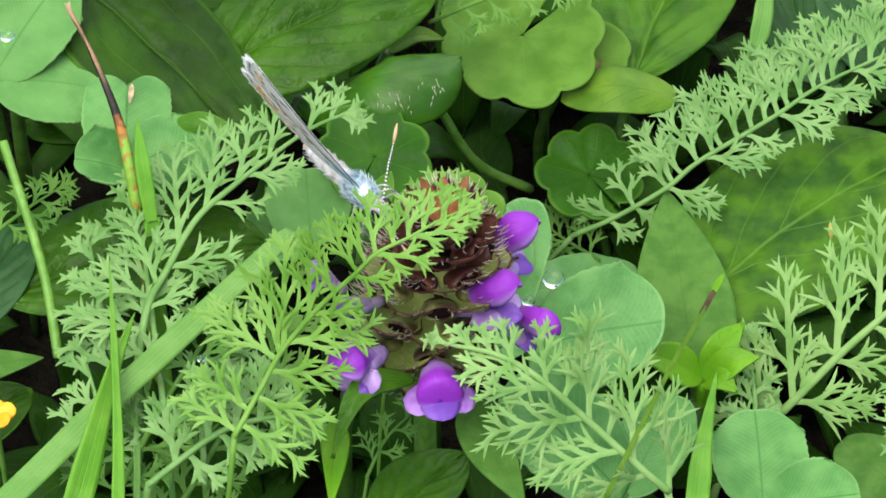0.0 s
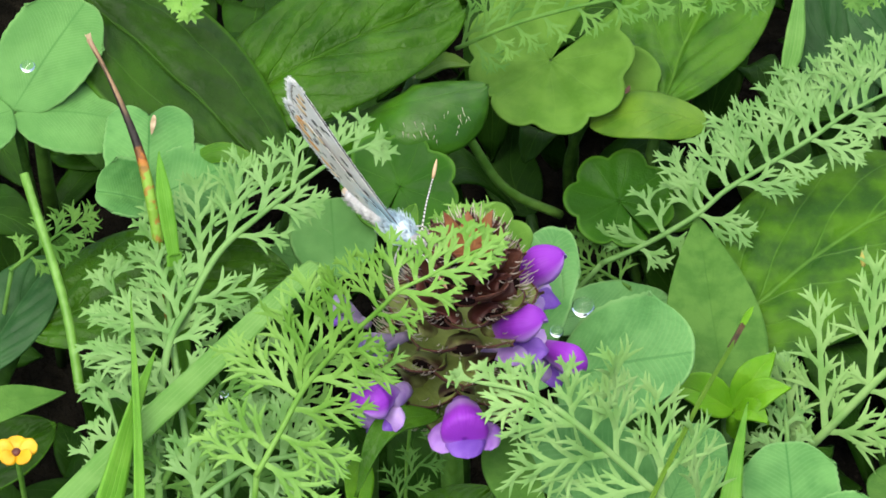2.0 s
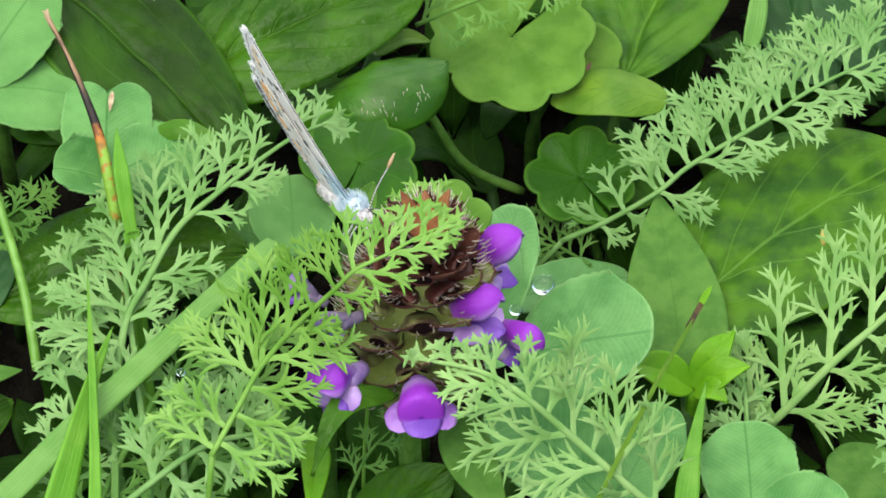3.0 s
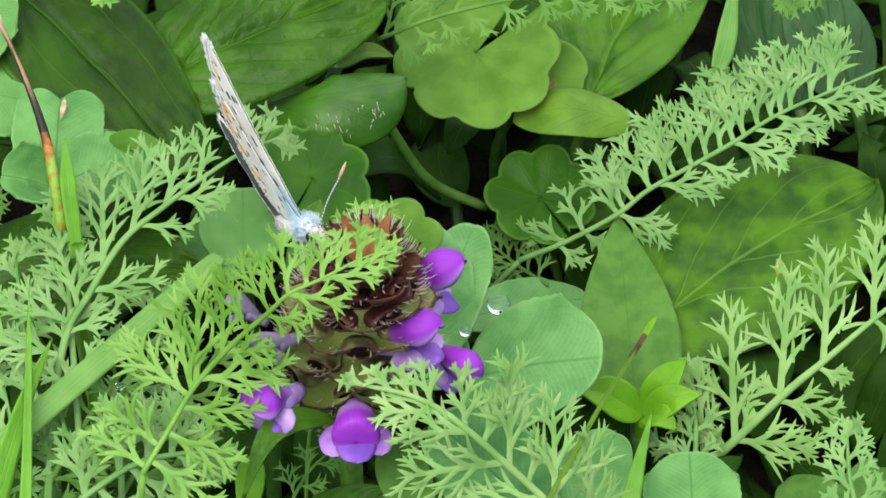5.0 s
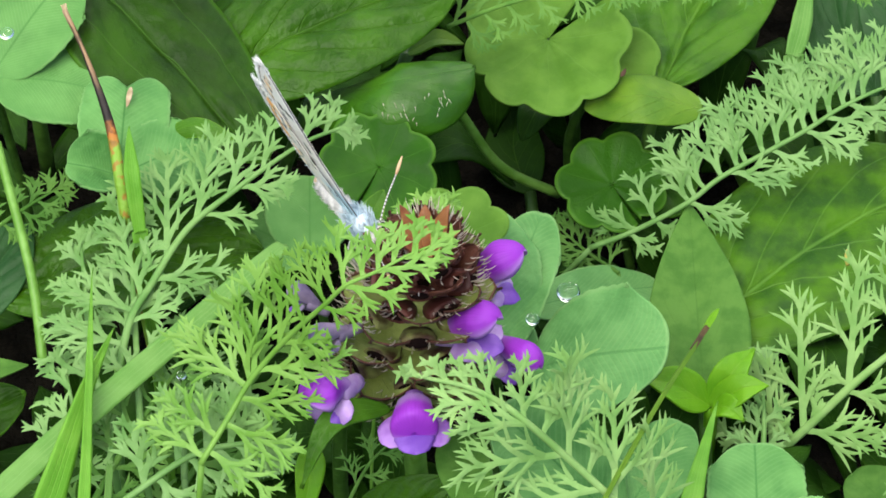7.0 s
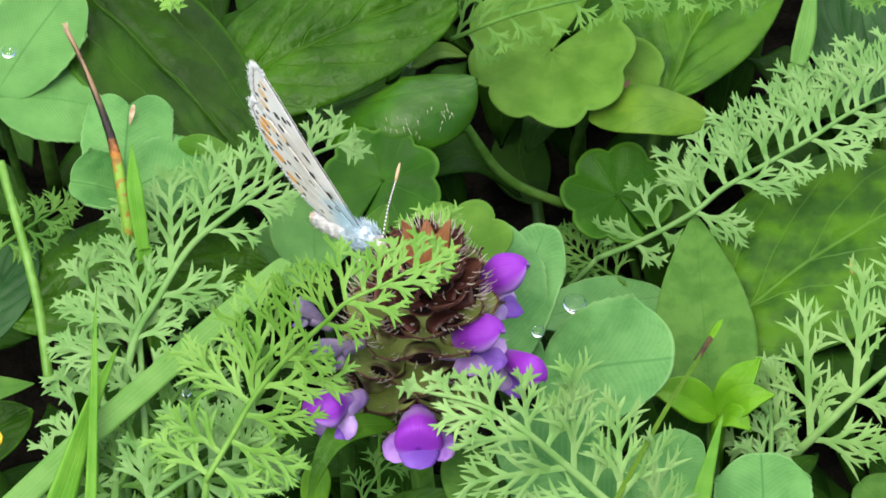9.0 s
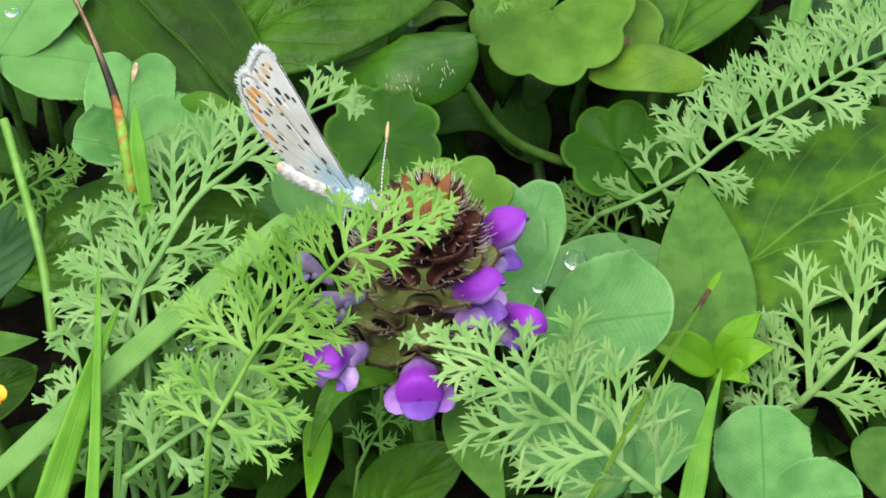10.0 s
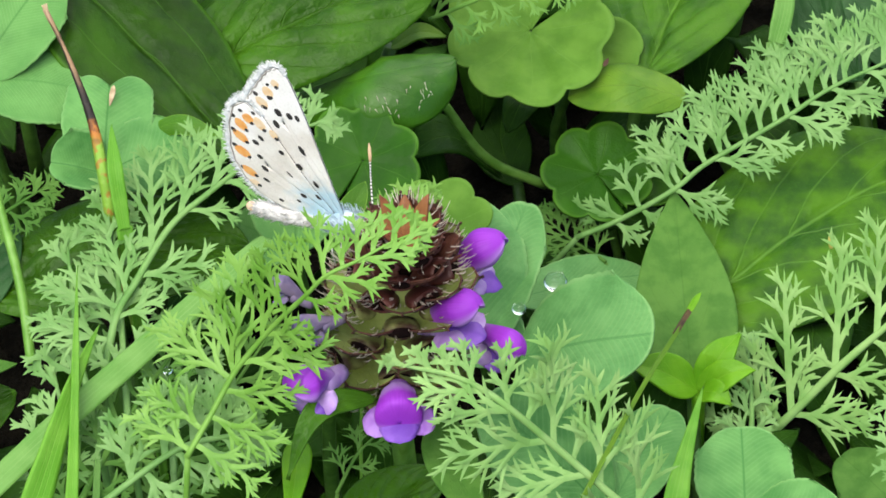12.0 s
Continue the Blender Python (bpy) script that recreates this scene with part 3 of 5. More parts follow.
def yarrow_spray(label, points, pinnae, width=0.5, material=YARROW, seed=1, pairs=4, stalk=0.5, tilt=(0, -0.45, 0.9), foot=True):
    """A feathery leaf whose pinnae are given one by one: place along the rib (0 to 1), angle from the rib in degrees, length."""
    r = np.random.default_rng(seed)
    path = curve(points, 60)
    tan, _, _ = frames(path, tilt)
    ob = yarrow_rib(label, points, stalk, material, tilt, foot)
    for s, turn, span in pinnae:
        i = round(s * 59)
        nor = unit(np.asarray(tilt) - np.dot(tilt, tan[i]) * tan[i])
        d = tan[i] * math.cos(radians(turn)) + np.cross(nor, tan[i]) * math.sin(radians(turn))
        part("pinna", pinna(path[i], d, nor + r.uniform(-0.15, 0.15, 3), span, width, r, pairs if span > 3 else 3), material, ob)
    part("tip", pinna(path[-3], tan[-1], tilt, 2.0, width, r, 2), material, ob)
    return ob


# ---- the ground ----
def build_ground():
    n = 60
    x = np.concatenate([[-150000, -3000, -400], np.linspace(-160, 160, n), [400, 3000, 150000]])
    gx, gy = np.meshgrid(x, x + 20, indexing="ij")
    z = np.array([[noise.noise((a * 0.06, b * 0.06, 0.3)) * 2.5 + noise.noise((a * 0.25, b * 0.25, 2.0)) * 1.0 for a, b in zip(ra, rb)] for ra, rb in zip(gx, gy)])
    v = np.stack([gx, gy, z - 1.0], -1).reshape(-1, 3)
    f = grid_faces(len(x), len(x), 0, True)
    ob = new("ground", mesh_of("ground", (v, f, v[:, :2] * 0.01), SHADED_SOIL))
    tagged(ob, "damp soil under the lawn plants, blackened in colour as shade", "ground", kind="structure")


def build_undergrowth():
    """Low leaves filling the shade between the plants, their green darkened to match it."""
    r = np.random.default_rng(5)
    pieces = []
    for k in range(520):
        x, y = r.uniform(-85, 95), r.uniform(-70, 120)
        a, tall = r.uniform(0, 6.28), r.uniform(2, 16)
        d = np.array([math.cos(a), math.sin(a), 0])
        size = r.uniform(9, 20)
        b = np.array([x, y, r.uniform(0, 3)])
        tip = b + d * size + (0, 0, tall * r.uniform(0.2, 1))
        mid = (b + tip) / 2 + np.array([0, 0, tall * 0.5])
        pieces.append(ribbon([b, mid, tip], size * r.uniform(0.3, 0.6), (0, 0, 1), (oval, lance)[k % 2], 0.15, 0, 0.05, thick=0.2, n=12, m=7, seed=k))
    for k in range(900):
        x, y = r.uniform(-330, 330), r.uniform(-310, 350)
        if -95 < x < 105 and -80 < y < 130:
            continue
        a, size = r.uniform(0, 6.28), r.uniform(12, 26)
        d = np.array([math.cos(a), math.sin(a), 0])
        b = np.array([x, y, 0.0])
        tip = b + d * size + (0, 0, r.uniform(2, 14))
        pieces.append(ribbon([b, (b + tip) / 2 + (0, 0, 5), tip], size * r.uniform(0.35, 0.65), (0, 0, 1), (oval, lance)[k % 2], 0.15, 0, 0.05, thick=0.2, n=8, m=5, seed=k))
    ob = new("undergrowth", mesh_of("undergrowth", joined(pieces), UNDER_SHADED))
    tagged(ob, "low green leaves with the shade darkened into their colour", "undergrowth", kind="stuff")


build_ground()
build_undergrowth()

# ---- broad leaves behind ----
PL = "plantain leaves"
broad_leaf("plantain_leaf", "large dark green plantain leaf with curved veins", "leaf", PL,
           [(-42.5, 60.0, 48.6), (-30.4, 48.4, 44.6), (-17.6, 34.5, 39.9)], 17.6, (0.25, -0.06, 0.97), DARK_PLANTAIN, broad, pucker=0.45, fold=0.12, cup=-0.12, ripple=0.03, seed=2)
broad_leaf("plantain_leaf", "broad dark green plantain leaf with sunken veins", "leaf", PL,
           [(-25.4, 46.6, 39.3), (-12.2, 52.5, 42.1), (0.9, 58.9, 42.8)], 16.6, (0.00, -0.13, 0.99), PLANTAIN, rounded, pucker=0.6, fold=0.1, cup=-0.1, ripple=0.03, seed=4)
curled = broad_leaf("plantain_leaf", "glossy green plantain leaf curled over and bristly", "leaf", PL,
           [(-13.6, 48.7, 33.1), (-4.7, 44.6, 41.3), (4.3, 47.7, 39.9)], 10.6, (-0.05, 0.06, 1.00), GLOSSY, egg, fold=0.0, cup=0.0, ripple=0.02, roll=1.35, pucker=0.1, seed=6)
bristle_rng = np.random.default_rng(41)
a, b, c = (np.array(p) for p in ((-5.7, 39.0, 44.5), (1.7, 40.1, 45.4), (-1.3, 36.9, 42.9)))
for _ in range(24):
    u, v = bristle_rng.uniform(0, 1, 2)
    q = a + (b - a) * u + (c - (a + b) / 2) * v * (1 - abs(u - 0.5))
    part("bristle", tube([q, q + np.array([bristle_rng.uniform(-0.2, 0.3), -0.3, -0.5 + bristle_rng.uniform(-0.2, 0.3)])], [0.045, 0.015], (1, 0.2, 0.1), 4, 1.0, 2), HAIR, curled)
broad_leaf("plantain_leaf", "large green leaf with a pale midrib and folds", "leaf", PL,
           [(24.6, 58.2, 22.7), (29.6, 72.4, 22.4), (39.9, 88.7, 25.0)], 17.5, (-0.20, -0.17, 0.96), LIGHT_PLANTAIN, broad, pucker=0.5, fold=0.12, cup=-0.05, ripple=0.05, seed=8)
broad_leaf("plantain_leaf", "large mottled green leaf with a pale midrib", "leaf", PL,
           [(26.2, 29.0, 14.9), (42.0, 41.4, 17.2), (57.1, 50.5, 18.5)], 23.0, (-0.10, -0.13, 0.99), MOTTLED_LEAF, broad, pucker=0.35, fold=0.08, cup=-0.08, ripple=0.04, seed=10)
broad_leaf("selfheal_leaf", "grey-green ovate leaf with faint veins", "leaf", "",
           [(29.0, 19.9, 15.6), (28.4, 32.1, 17.6), (27.9, 46.2, 18.4)], 11.3, (0.00, -0.24, 0.97), SELFHEAL_LEAF, lance, pucker=0.0, fold=0.12, cup=-0.05, ripple=0.03, seed=12)
broad_leaf("plantain_leaf", "dark green plantain leaf under the yarrow", "leaf", PL,
           [(-46.5, 24.9, 29.0), (-33.4, 28.4, 31.9), (-17.6, 26.4, 34.7)], 14.5, (0.00, -0.13, 0.99), PLANTAIN, broad, pucker=0.3, fold=0.1, cup=-0.1, seed=14)
broad_leaf("plantain_leaf", "small bright green leaf with a rolled rim", "leaf", PL,
           [(-28.9, 34.0, 44.4), (-24.5, 33.9, 46.9), (-20.3, 32.0, 46.7)], 2.3, (0.00, -0.29, 0.96), EDGED, broad, fold=-0.1, cup=-0.3, seed=15)
broad_leaf("green_leaf", "upright blue-green leaf with shade in its colour", "leaf", "",
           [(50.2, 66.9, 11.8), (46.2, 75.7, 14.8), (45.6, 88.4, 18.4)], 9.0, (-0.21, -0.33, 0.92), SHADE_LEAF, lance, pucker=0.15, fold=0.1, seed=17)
broad_leaf("green_leaf", "green leaf behind the yarrow, coloured as shaded", "leaf", "",
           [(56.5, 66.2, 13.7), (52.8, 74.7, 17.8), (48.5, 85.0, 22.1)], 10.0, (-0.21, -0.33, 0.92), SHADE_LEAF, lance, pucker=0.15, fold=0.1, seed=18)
broad_leaf("green_leaf", "green leaf with deep shade put into its colour", "leaf", "",
           [(10.2, 61.9, 0.2), (8.2, 68.6, 0.4), (8.9, 76.0, 1.1)], 7.0, (0.00, -0.35, 0.94), UNDER_SHADED, oval, fold=0.1, seed=19)
broad_leaf("green_leaf", "small leaf with a folded rim", "leaf", "",
           [(-3.3, 58.0, 30.2), (-0.1, 57.9, 32.7), (3.0, 56.9, 33.1)], 2.6, (0.00, -0.02, 1.00), OLIVE, lance, fold=0.2, seed=20)

broad_leaf("green_leaf", "blue-green leaf by the stalk, darkened in colour as shaded", "leaf", "",
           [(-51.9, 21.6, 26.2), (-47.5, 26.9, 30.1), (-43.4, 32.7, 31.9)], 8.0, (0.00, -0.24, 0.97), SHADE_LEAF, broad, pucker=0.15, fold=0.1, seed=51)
broad_leaf("green_leaf", "pale green leaf low at the edge", "leaf", "",
           [(-52.0, 6.8, 37.5), (-47.0, 9.6, 36.9), (-41.2, 11.5, 35.6)], 4.0, (0.00, -0.24, 0.97), SELFHEAL_LEAF, lance, fold=0.1, seed=52)
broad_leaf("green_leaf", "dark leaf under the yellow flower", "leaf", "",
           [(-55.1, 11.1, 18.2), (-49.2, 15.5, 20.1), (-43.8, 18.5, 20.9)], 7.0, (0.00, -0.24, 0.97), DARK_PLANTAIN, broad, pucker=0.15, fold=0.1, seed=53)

def pale_thread():
    ob = thing("thread", (-35.3, 52.6, 42.5), "pale curled hair lying on the plantain leaf", "hair")
    part("strand", tube([(-35.8, 52.7, 43.8), (-34.9, 51.2, 43.9), (-33.4, 51.4, 44.0), (-32.7, 52.8, 44.5), (-32.1, 53.2, 44.8), (-32.2, 51.0, 43.7)], [0.1, 0.09, 0.05], n=30, sides=5), HAIR, ob)


# ---- lobed round leaves ----
ivy_leaf("pale green round leaf with scalloped lobes", (10.5, 61.2, 26.3), (-0.70, -0.66, -0.29), (-0.10, -0.19, 0.98), 10.0, PALE_IVY, lobes=9, depth=0.14, seed=1)
ivy_leaf("pale green round leaf with scalloped lobes", (20.6, 62.5, 23.5), (0.98, -0.21, -0.04), (0.00, -0.24, 0.97), 5.6, PALE_IVY, lobes=5, depth=0.1, wide=0.85, seed=3)
ivy_leaf("small dark green leaf with scalloped lobes", (18.6, 51.2, 17.2), (-0.51, 0.77, 0.39), (0.10, -0.24, 0.97), 6.4, MALLOW, lobes=7, depth=0.2, gap=0.08, seed=5)
ivy_leaf("green lobed leaf behind the butterfly", (-5.0, 37.0, 38.2), (0.43, 0.84, 0.33), (0.00, -0.24, 0.97), 6.4, MALLOW, lobes=7, depth=0.18, gap=0.08, seed=7)
ivy_leaf("bright green lobed leaf behind the flower", (3.1, 28.2, 37.4), (0.44, 0.80, 0.40), (0.10, -0.13, 0.99), 5.7, PALE_IVY, lobes=7, depth=0.2, seed=9)
ivy_leaf("dark lobed leaf beside the small leaf", (25.1, 53.2, 13.7), (0.37, 0.83, 0.42), (0.00, -0.24, 0.97), 4.6, MALLOW, lobes=5, depth=0.1, seed=11)
olive = broad_leaf("olive_leaf", "yellowish olive leaf with a brown blemish", "leaf", "",
           [(29.4, 54.4, 24.6), (22.9, 54.8, 26.5), (16.5, 56.4, 24.1)], 6.6, (0.05, -0.13, 0.99), OLIVE, rounded, fold=0.05, cup=-0.25, ripple=0.05, seed=22)
part("blemish", ribbon([(20.3, 56.6, 27.6), (20.6, 57.1, 27.7), (20.9, 57.7, 27.8)], 0.5, (0.05, -0.3, 0.95), oval, 0.1, n=8, m=5, thick=0.06), RUST, olive, "small rust-brown blemish")
broad_leaf("green_leaf", "small folded pale leaf beside the butterfly", "leaf", "",
           [(-7.1, 16.8, 50.1), (-5.8, 17.8, 52.0), (-4.4, 21.2, 52.1)], 2.6, (0.1, -0.4, 0.9), EDGED, oval, fold=0.3, seed=61)

pale_thread()


def fleck(place, way, length):
    ob = thing("fleck", place, "tiny pale fleck lying on a plantain leaf", "fleck", "pale flecks")
    p = np.asarray(place, float)
    part("chip", tube([p, p + unit(way) * length], [0.09, 0.12, 0.05], n=4, sides=5), HAIR, ob)


for place, way, length in (((-34.8, 49.8, 43.4), (0.80, 0.47, 0.37), 0.6), ((-29.8, 48.6, 42.5), (0.20, 0.77, 0.60), 0.3), ((-27.4, 46.6, 40.9), (0.29, 0.75, 0.59), 0.3), ((-35.9, 50.8, 44.2), (0.20, -0.77, -0.60), 0.3),
                           ((-26.8, 47.0, 41.3), (0.96, 0.23, 0.18), 0.25), ((-27.9, 50.7, 44.1), (0.45, 0.70, 0.55), 0.3)):
    fleck(place, way, length)

# ---- clover ----
clover_leaf("large pale green clover leaf with a water drop", (-46.5, 41.9, 45.5), [
    ((-38.3, 53.3, 50.2), 10.4, (0.10, -0.19, 0.98), 0.1, 0.03),
    ((-32.3, 39.9, 44.6), 9.8, (0.10, -0.13, 0.99), -0.12, 0.02),
    ((-55.4, 37.9, 45.4), 10.0, (0.00, -0.13, 0.99), 0.12, 0.02)])
clover_leaf("blue-green clover leaf with a brown nick", (-32.2, 28.6, 45.3), [
    ((-31.8, 42.0, 46.9), 9.6, (0.05, -0.19, 0.98), -0.14, 0.22),
    ((-37.8, 28.4, 47.7), 6.4, (0.25, -0.32, 0.91), 0.8, 0.08),
    ((-22.4, 33.6, 45.2), 9.0, (-0.10, -0.20, 0.97), -0.1, 0.05)], material=BLUE_CLOVER, nick=((-31.3, 38.4, 47.9), (-31.6, 35.5, 47.9)))
clover_leaf("large clover leaf with water drops at its heart", (10.3, 21.0, 21.5), [
    ((24.9, 17.5, 30.3), 15.2, (0.05, -0.19, 0.98), 0.1, 0.02),
    ((0.6, 30.9, 19.2), 9.0, (0.00, -0.24, 0.97), 0.12, 0.02)], material=PALE_CLOVER)
clover_leaf("pale clover leaf below the large one", (19.3, 0.5, 22.1), [
    ((6.7, 7.9, 32.9), 11.5, (0.00, -0.24, 0.97), 0.1, 0.02),
    ((26.5, 14.3, 21.4), 8.0, (0.00, -0.24, 0.97), 0.12, 0.02)], material=BLUE_CLOVER)
clover_leaf("clover leaf with a large water drop", (9.6, 36.9, 11.1), [
    ((24.8, 40.6, 10.2), 6.4, (-0.05, -0.13, 0.99), 0.1, 0.02)], material=PALE_CLOVER)
clover_leaf("pale clover leaf behind the flower", (6.1, 22.4, 21.4), [
    ((5.4, 35.3, 31.5), 11.0, (0.20, -0.24, 0.95), 0.12, 0.02),
    ((11.7, 37.4, 28.1), 8.6, (-0.20, -0.24, 0.95), 0.15, 0.02)], material=PALE_CLOVER)
clover_leaf("pale clover leaf low beside the grass", (33.4, -4.1, 24.8), [
    ((33.3, 6.9, 28.3), 10.2, (0.00, -0.19, 0.98), 0.1, 0.02),
    ((43.5, -4.1, 27.4), 9.0, (0.00, -0.19, 0.98), 0.1, 0.02)], material=BLUE_CLOVER)
clover_leaf("pale clover leaf under the yarrow", (-12.9, 26.7, 33.7), [
    ((-20.0, 32.0, 32.7), 8.4, (0.00, -0.19, 0.98), 0.12, 0.02),
    ((-13.2, 36.8, 35.2), 9.4, (0.00, -0.19, 0.98), 0.12, 0.02)])
clover_leaf("pale clover leaf at the foot of the yarrow", (52.7, 5.6, 9.6), [
    ((44.6, 14.6, 11.5), 8.0, (0.00, -0.19, 0.98), 0.1, 0.02),
    ((55.8, 17.7, 11.3), 8.0, (0.00, -0.19, 0.98), 0.1, 0.02)], material=SELFHEAL_LEAF)

# ---- grass and stalks ----
grass_blade("broad pale green grass blade lying aslant", [(-53.1, -21.7, 42.1), (-42.2, -11.7, 45.0), (-34.4, -3.6, 46.4), (-25.5, 6.2, 46.5), (-16.0, 18.1, 45.3), (-14.6, 20.3, 44.4)], 2.6, (0.00, -0.35, 0.94), profile=lambda s: np.clip(1 - s**6, 0.02, 1), fold=0.03)
grass_blade("green grass blade standing aslant", [(-37.7, -19.1, 46.1), (-35.4, -10.4, 47.8), (-33.2, -1.1, 48.7), (-31.0, 6.7, 48.5)], 3.1, (0.45, -0.56, 0.7), GREEN_GRASS, profile=lambda s: np.clip((1 - s) * 1.35, 0, 1) ** 0.85)
grass_blade("narrow upright grass blade", [(-32.8, -19.1, 46.1), (-32.6, -11.0, 48.6), (-32.9, -0.2, 49.4), (-33.6, 13.8, 49.0)], 1.5, (0.30, -0.59, 0.75), GREEN_GRASS, profile=lambda s: np.where(s < 0.62, 1 - 0.75 * s, 0.535 * np.clip((1 - s) / 0.3, 0, 1)))
grass_blade("thin grey-green grass blade", [(-31.3, -13.8, 40.0), (-31.1, -7.5, 42.5), (-31.3, 1.0, 41.5)], 0.7, (0.30, -0.59, 0.75))
grass_blade("bright green grass tip", [(-29.3, 19.6, 47.2), (-30.0, 23.8, 51.5), (-30.5, 28.6, 53.2)], 1.6, (0.21, -0.60, 0.77), GREEN_GRASS)
grass_blade("bright green grass blade in front of the clover", [(25.3, -9.8, 33.0), (26.9, -1.1, 32.2), (29.5, 10.1, 30.9)], 2.5, (0.10, -0.61, 0.78), GREEN_GRASS, profile=lambda s: np.clip((1 - s) * 1.5, 0, 1) ** 0.85, fold=0.12)
brown_tipped = grass_blade("thin grass stem with a brown tip", [(15.5, -14.1, 42.4), (22.2, -3.0, 47.2), (25.6, 2.3, 48.8), (27.1, 4.6, 49.3)], 0.5, (0.30, -0.59, 0.75), OLIVE, profile=lambda s: 1.0 - 0.25 * s)
part("brown_band", ribbon([(26.2, 3.3, 49.0), (27.2, 4.9, 49.42), (27.8, 6.0, 49.35)], 0.5, (0.30, -0.59, 0.75), lambda s: 0.9 + 0 * s, 0.3, n=8, m=5), BROWN, brown_tipped, "dark brown band")
part("tip", ribbon([(27.6, 5.8, 49.2), (28.3, 7.0, 49.5), (29.0, 8.0, 49.7)], 0.6, (0.30, -0.59, 0.75), strap, 0.3, n=8, m=5), LIME, brown_tipped, "yellow-green tip")
grass_blade("bright green blade at the edge of the shade", [(40.2, 66.7, 19.2), (41.3, 70.4, 20.8), (42.8, 78.5, 23.4)], 2.4, (0.21, -0.60, 0.77))


def withered_material():
    """From the foot up: mottled green, orange, black, then dry tan at the tip."""
    n = Nodes("withered_stalk")
    uv = n.add("ShaderNodeSeparateXYZ", (0, n.add("ShaderNodeTexCoord").outputs["UV"]))
    along = n.math("ADD", uv.outputs[0], n.math("MULTIPLY", n.math("SUBTRACT", n.grain(700.0), 0.5), 0.05))
    low = n.mix(n.step(n.grain(800.0, 4.0), 0.54, 0.62), (0.17, 0.33, 0.03), (0.27, 0.17, 0.022))
    body = n.mix(n.step(along, 0.53, 0.57), low, n.mix(n.step(n.grain(900.0, 3.0), 0.42, 0.58), (0.36, 0.13, 0.015), (0.14, 0.05, 0.012)))
    body = n.mix(n.step(along, 0.583, 0.61), body, (0.01, 0.006, 0.004))
    body = n.mix(n.step(along, 0.78, 0.9), body, (0.085, 0.05, 0.024))
    dry = n.step(n.math("ADD", n.math("SINE", n.math("MULTIPLY", uv.outputs[1], 6.2832)), n.grain(500.0, 3.0)), 1.05, 1.4)
    body = n.mix(n.math("MULTIPLY", dry, n.step(along, 0.66, 0.78)), body, (0.26, 0.16, 0.08))
    body = n.mix(n.step(along, 0.92, 0.98), body, (0.3, 0.2, 0.12))
    return n.close(body, 0.6, 0.0, None, n.grain(1500.0), 0.0003, 0.7)


def withered_stalk():
    low = (-31.2, 23.6, 49.0)
    ob = thing("withered_stalk", (low[0], low[1] + 4, 0), "withered stalk with a black and brown tip", "stalk")
    part("stem", tube([(low[0] + 1, low[1] + 4, -1), (-30.7, 21.8, 40.0), low, (-32.6, 29.7, 52.5), (-35.2, 35.9, 56.0), (-37.4, 40.1, 58.1)], [0.5, 0.6, 0.66, 0.62, 0.42, 0.24, 0.3], n=60, flat=0.9), withered_material(), ob)
    for k in range(3):
        part("frayed_end", tube([(-37.2, 39.8, 57.9), np.array((-37.5, 40.5, 58.4)) + np.array([(k - 1) * 0.25, 0, 0.15 * k])], [0.25, 0.08], n=4, sides=5), DRY, ob)


withered_stalk()


def green_stalk(label, points, radius):
    p = np.asarray(points, float)
    ob = thing("green_stalk", (*p[0][:2], 0), label, "stalk")
    part("stem", tube(points, [radius, radius * 0.9], n=14), STEM, ob)


green_stalk("thick green stalk under the clover", [(-39.7, 11.5, 35.5), (-41.1, 19.5, 40.5), (-45.0, 32.0, 46.6)], 0.55)
green_stalk("green stalk in the shade", [(13.4, 58.1, 4.9), (6.8, 56.9, 11.6), (2.0, 55.9, 23.4)], 0.6)


def sprout():
    ob = thing("sprout", (*(29.4, 17.7, 16.5)[:2], 0), "lime green sprout with four young leaves", "plant")
    heart = (29.5, 18.4, 18.2)
    for tip, width, seed in (((21.9, 19.4, 22.4), 4.2, 1), ((34.0, 22.6, 22.9), 3.6, 2), ((35.4, 18.7, 21.8), 3.4, 3), ((32.9, 15.6, 19.6), 2.8, 4)):
        part("young_leaf", ribbon([heart, (np.array(heart) + tip) / 2 + (0, 0, 1.2), tip], width, UP, lance, 0.3, 0, 0.06, thick=0.25, seed=seed), LIME, ob)
    part("stem", tube([(heart[0], heart[1] + 2, -1), heart], [0.8, 0.8]), LIME, ob)


sprout()


def yellow_flower():
    c = np.array((-46.2, 4.4, 35.0))
    ob = thing("yellow_flower", (c[0], c[1], 0), "small yellow flower with a dark centre", "flower")
    for k in range(5):
        a = k * 1.2566 + 0.3
        d = np.array([math.cos(a), math.sin(a) * 0.8, 0.25])
        part("petal", ribbon([c, c + d * 1.2 + (0, 0, 0.2), c + d * 2.3], 1.9, UP, obovate, 0.1, n=12, m=7), YELLOW, ob)
    part("centre", ball(c + (0, 0, 0.2), np.eye(3), (0.5, 0.5, 0.35)), CALYX, ob)
    part("stem", tube([(c[0], c[1] + 3, -1), c], [0.3, 0.3]), STEM, ob)


yellow_flower()

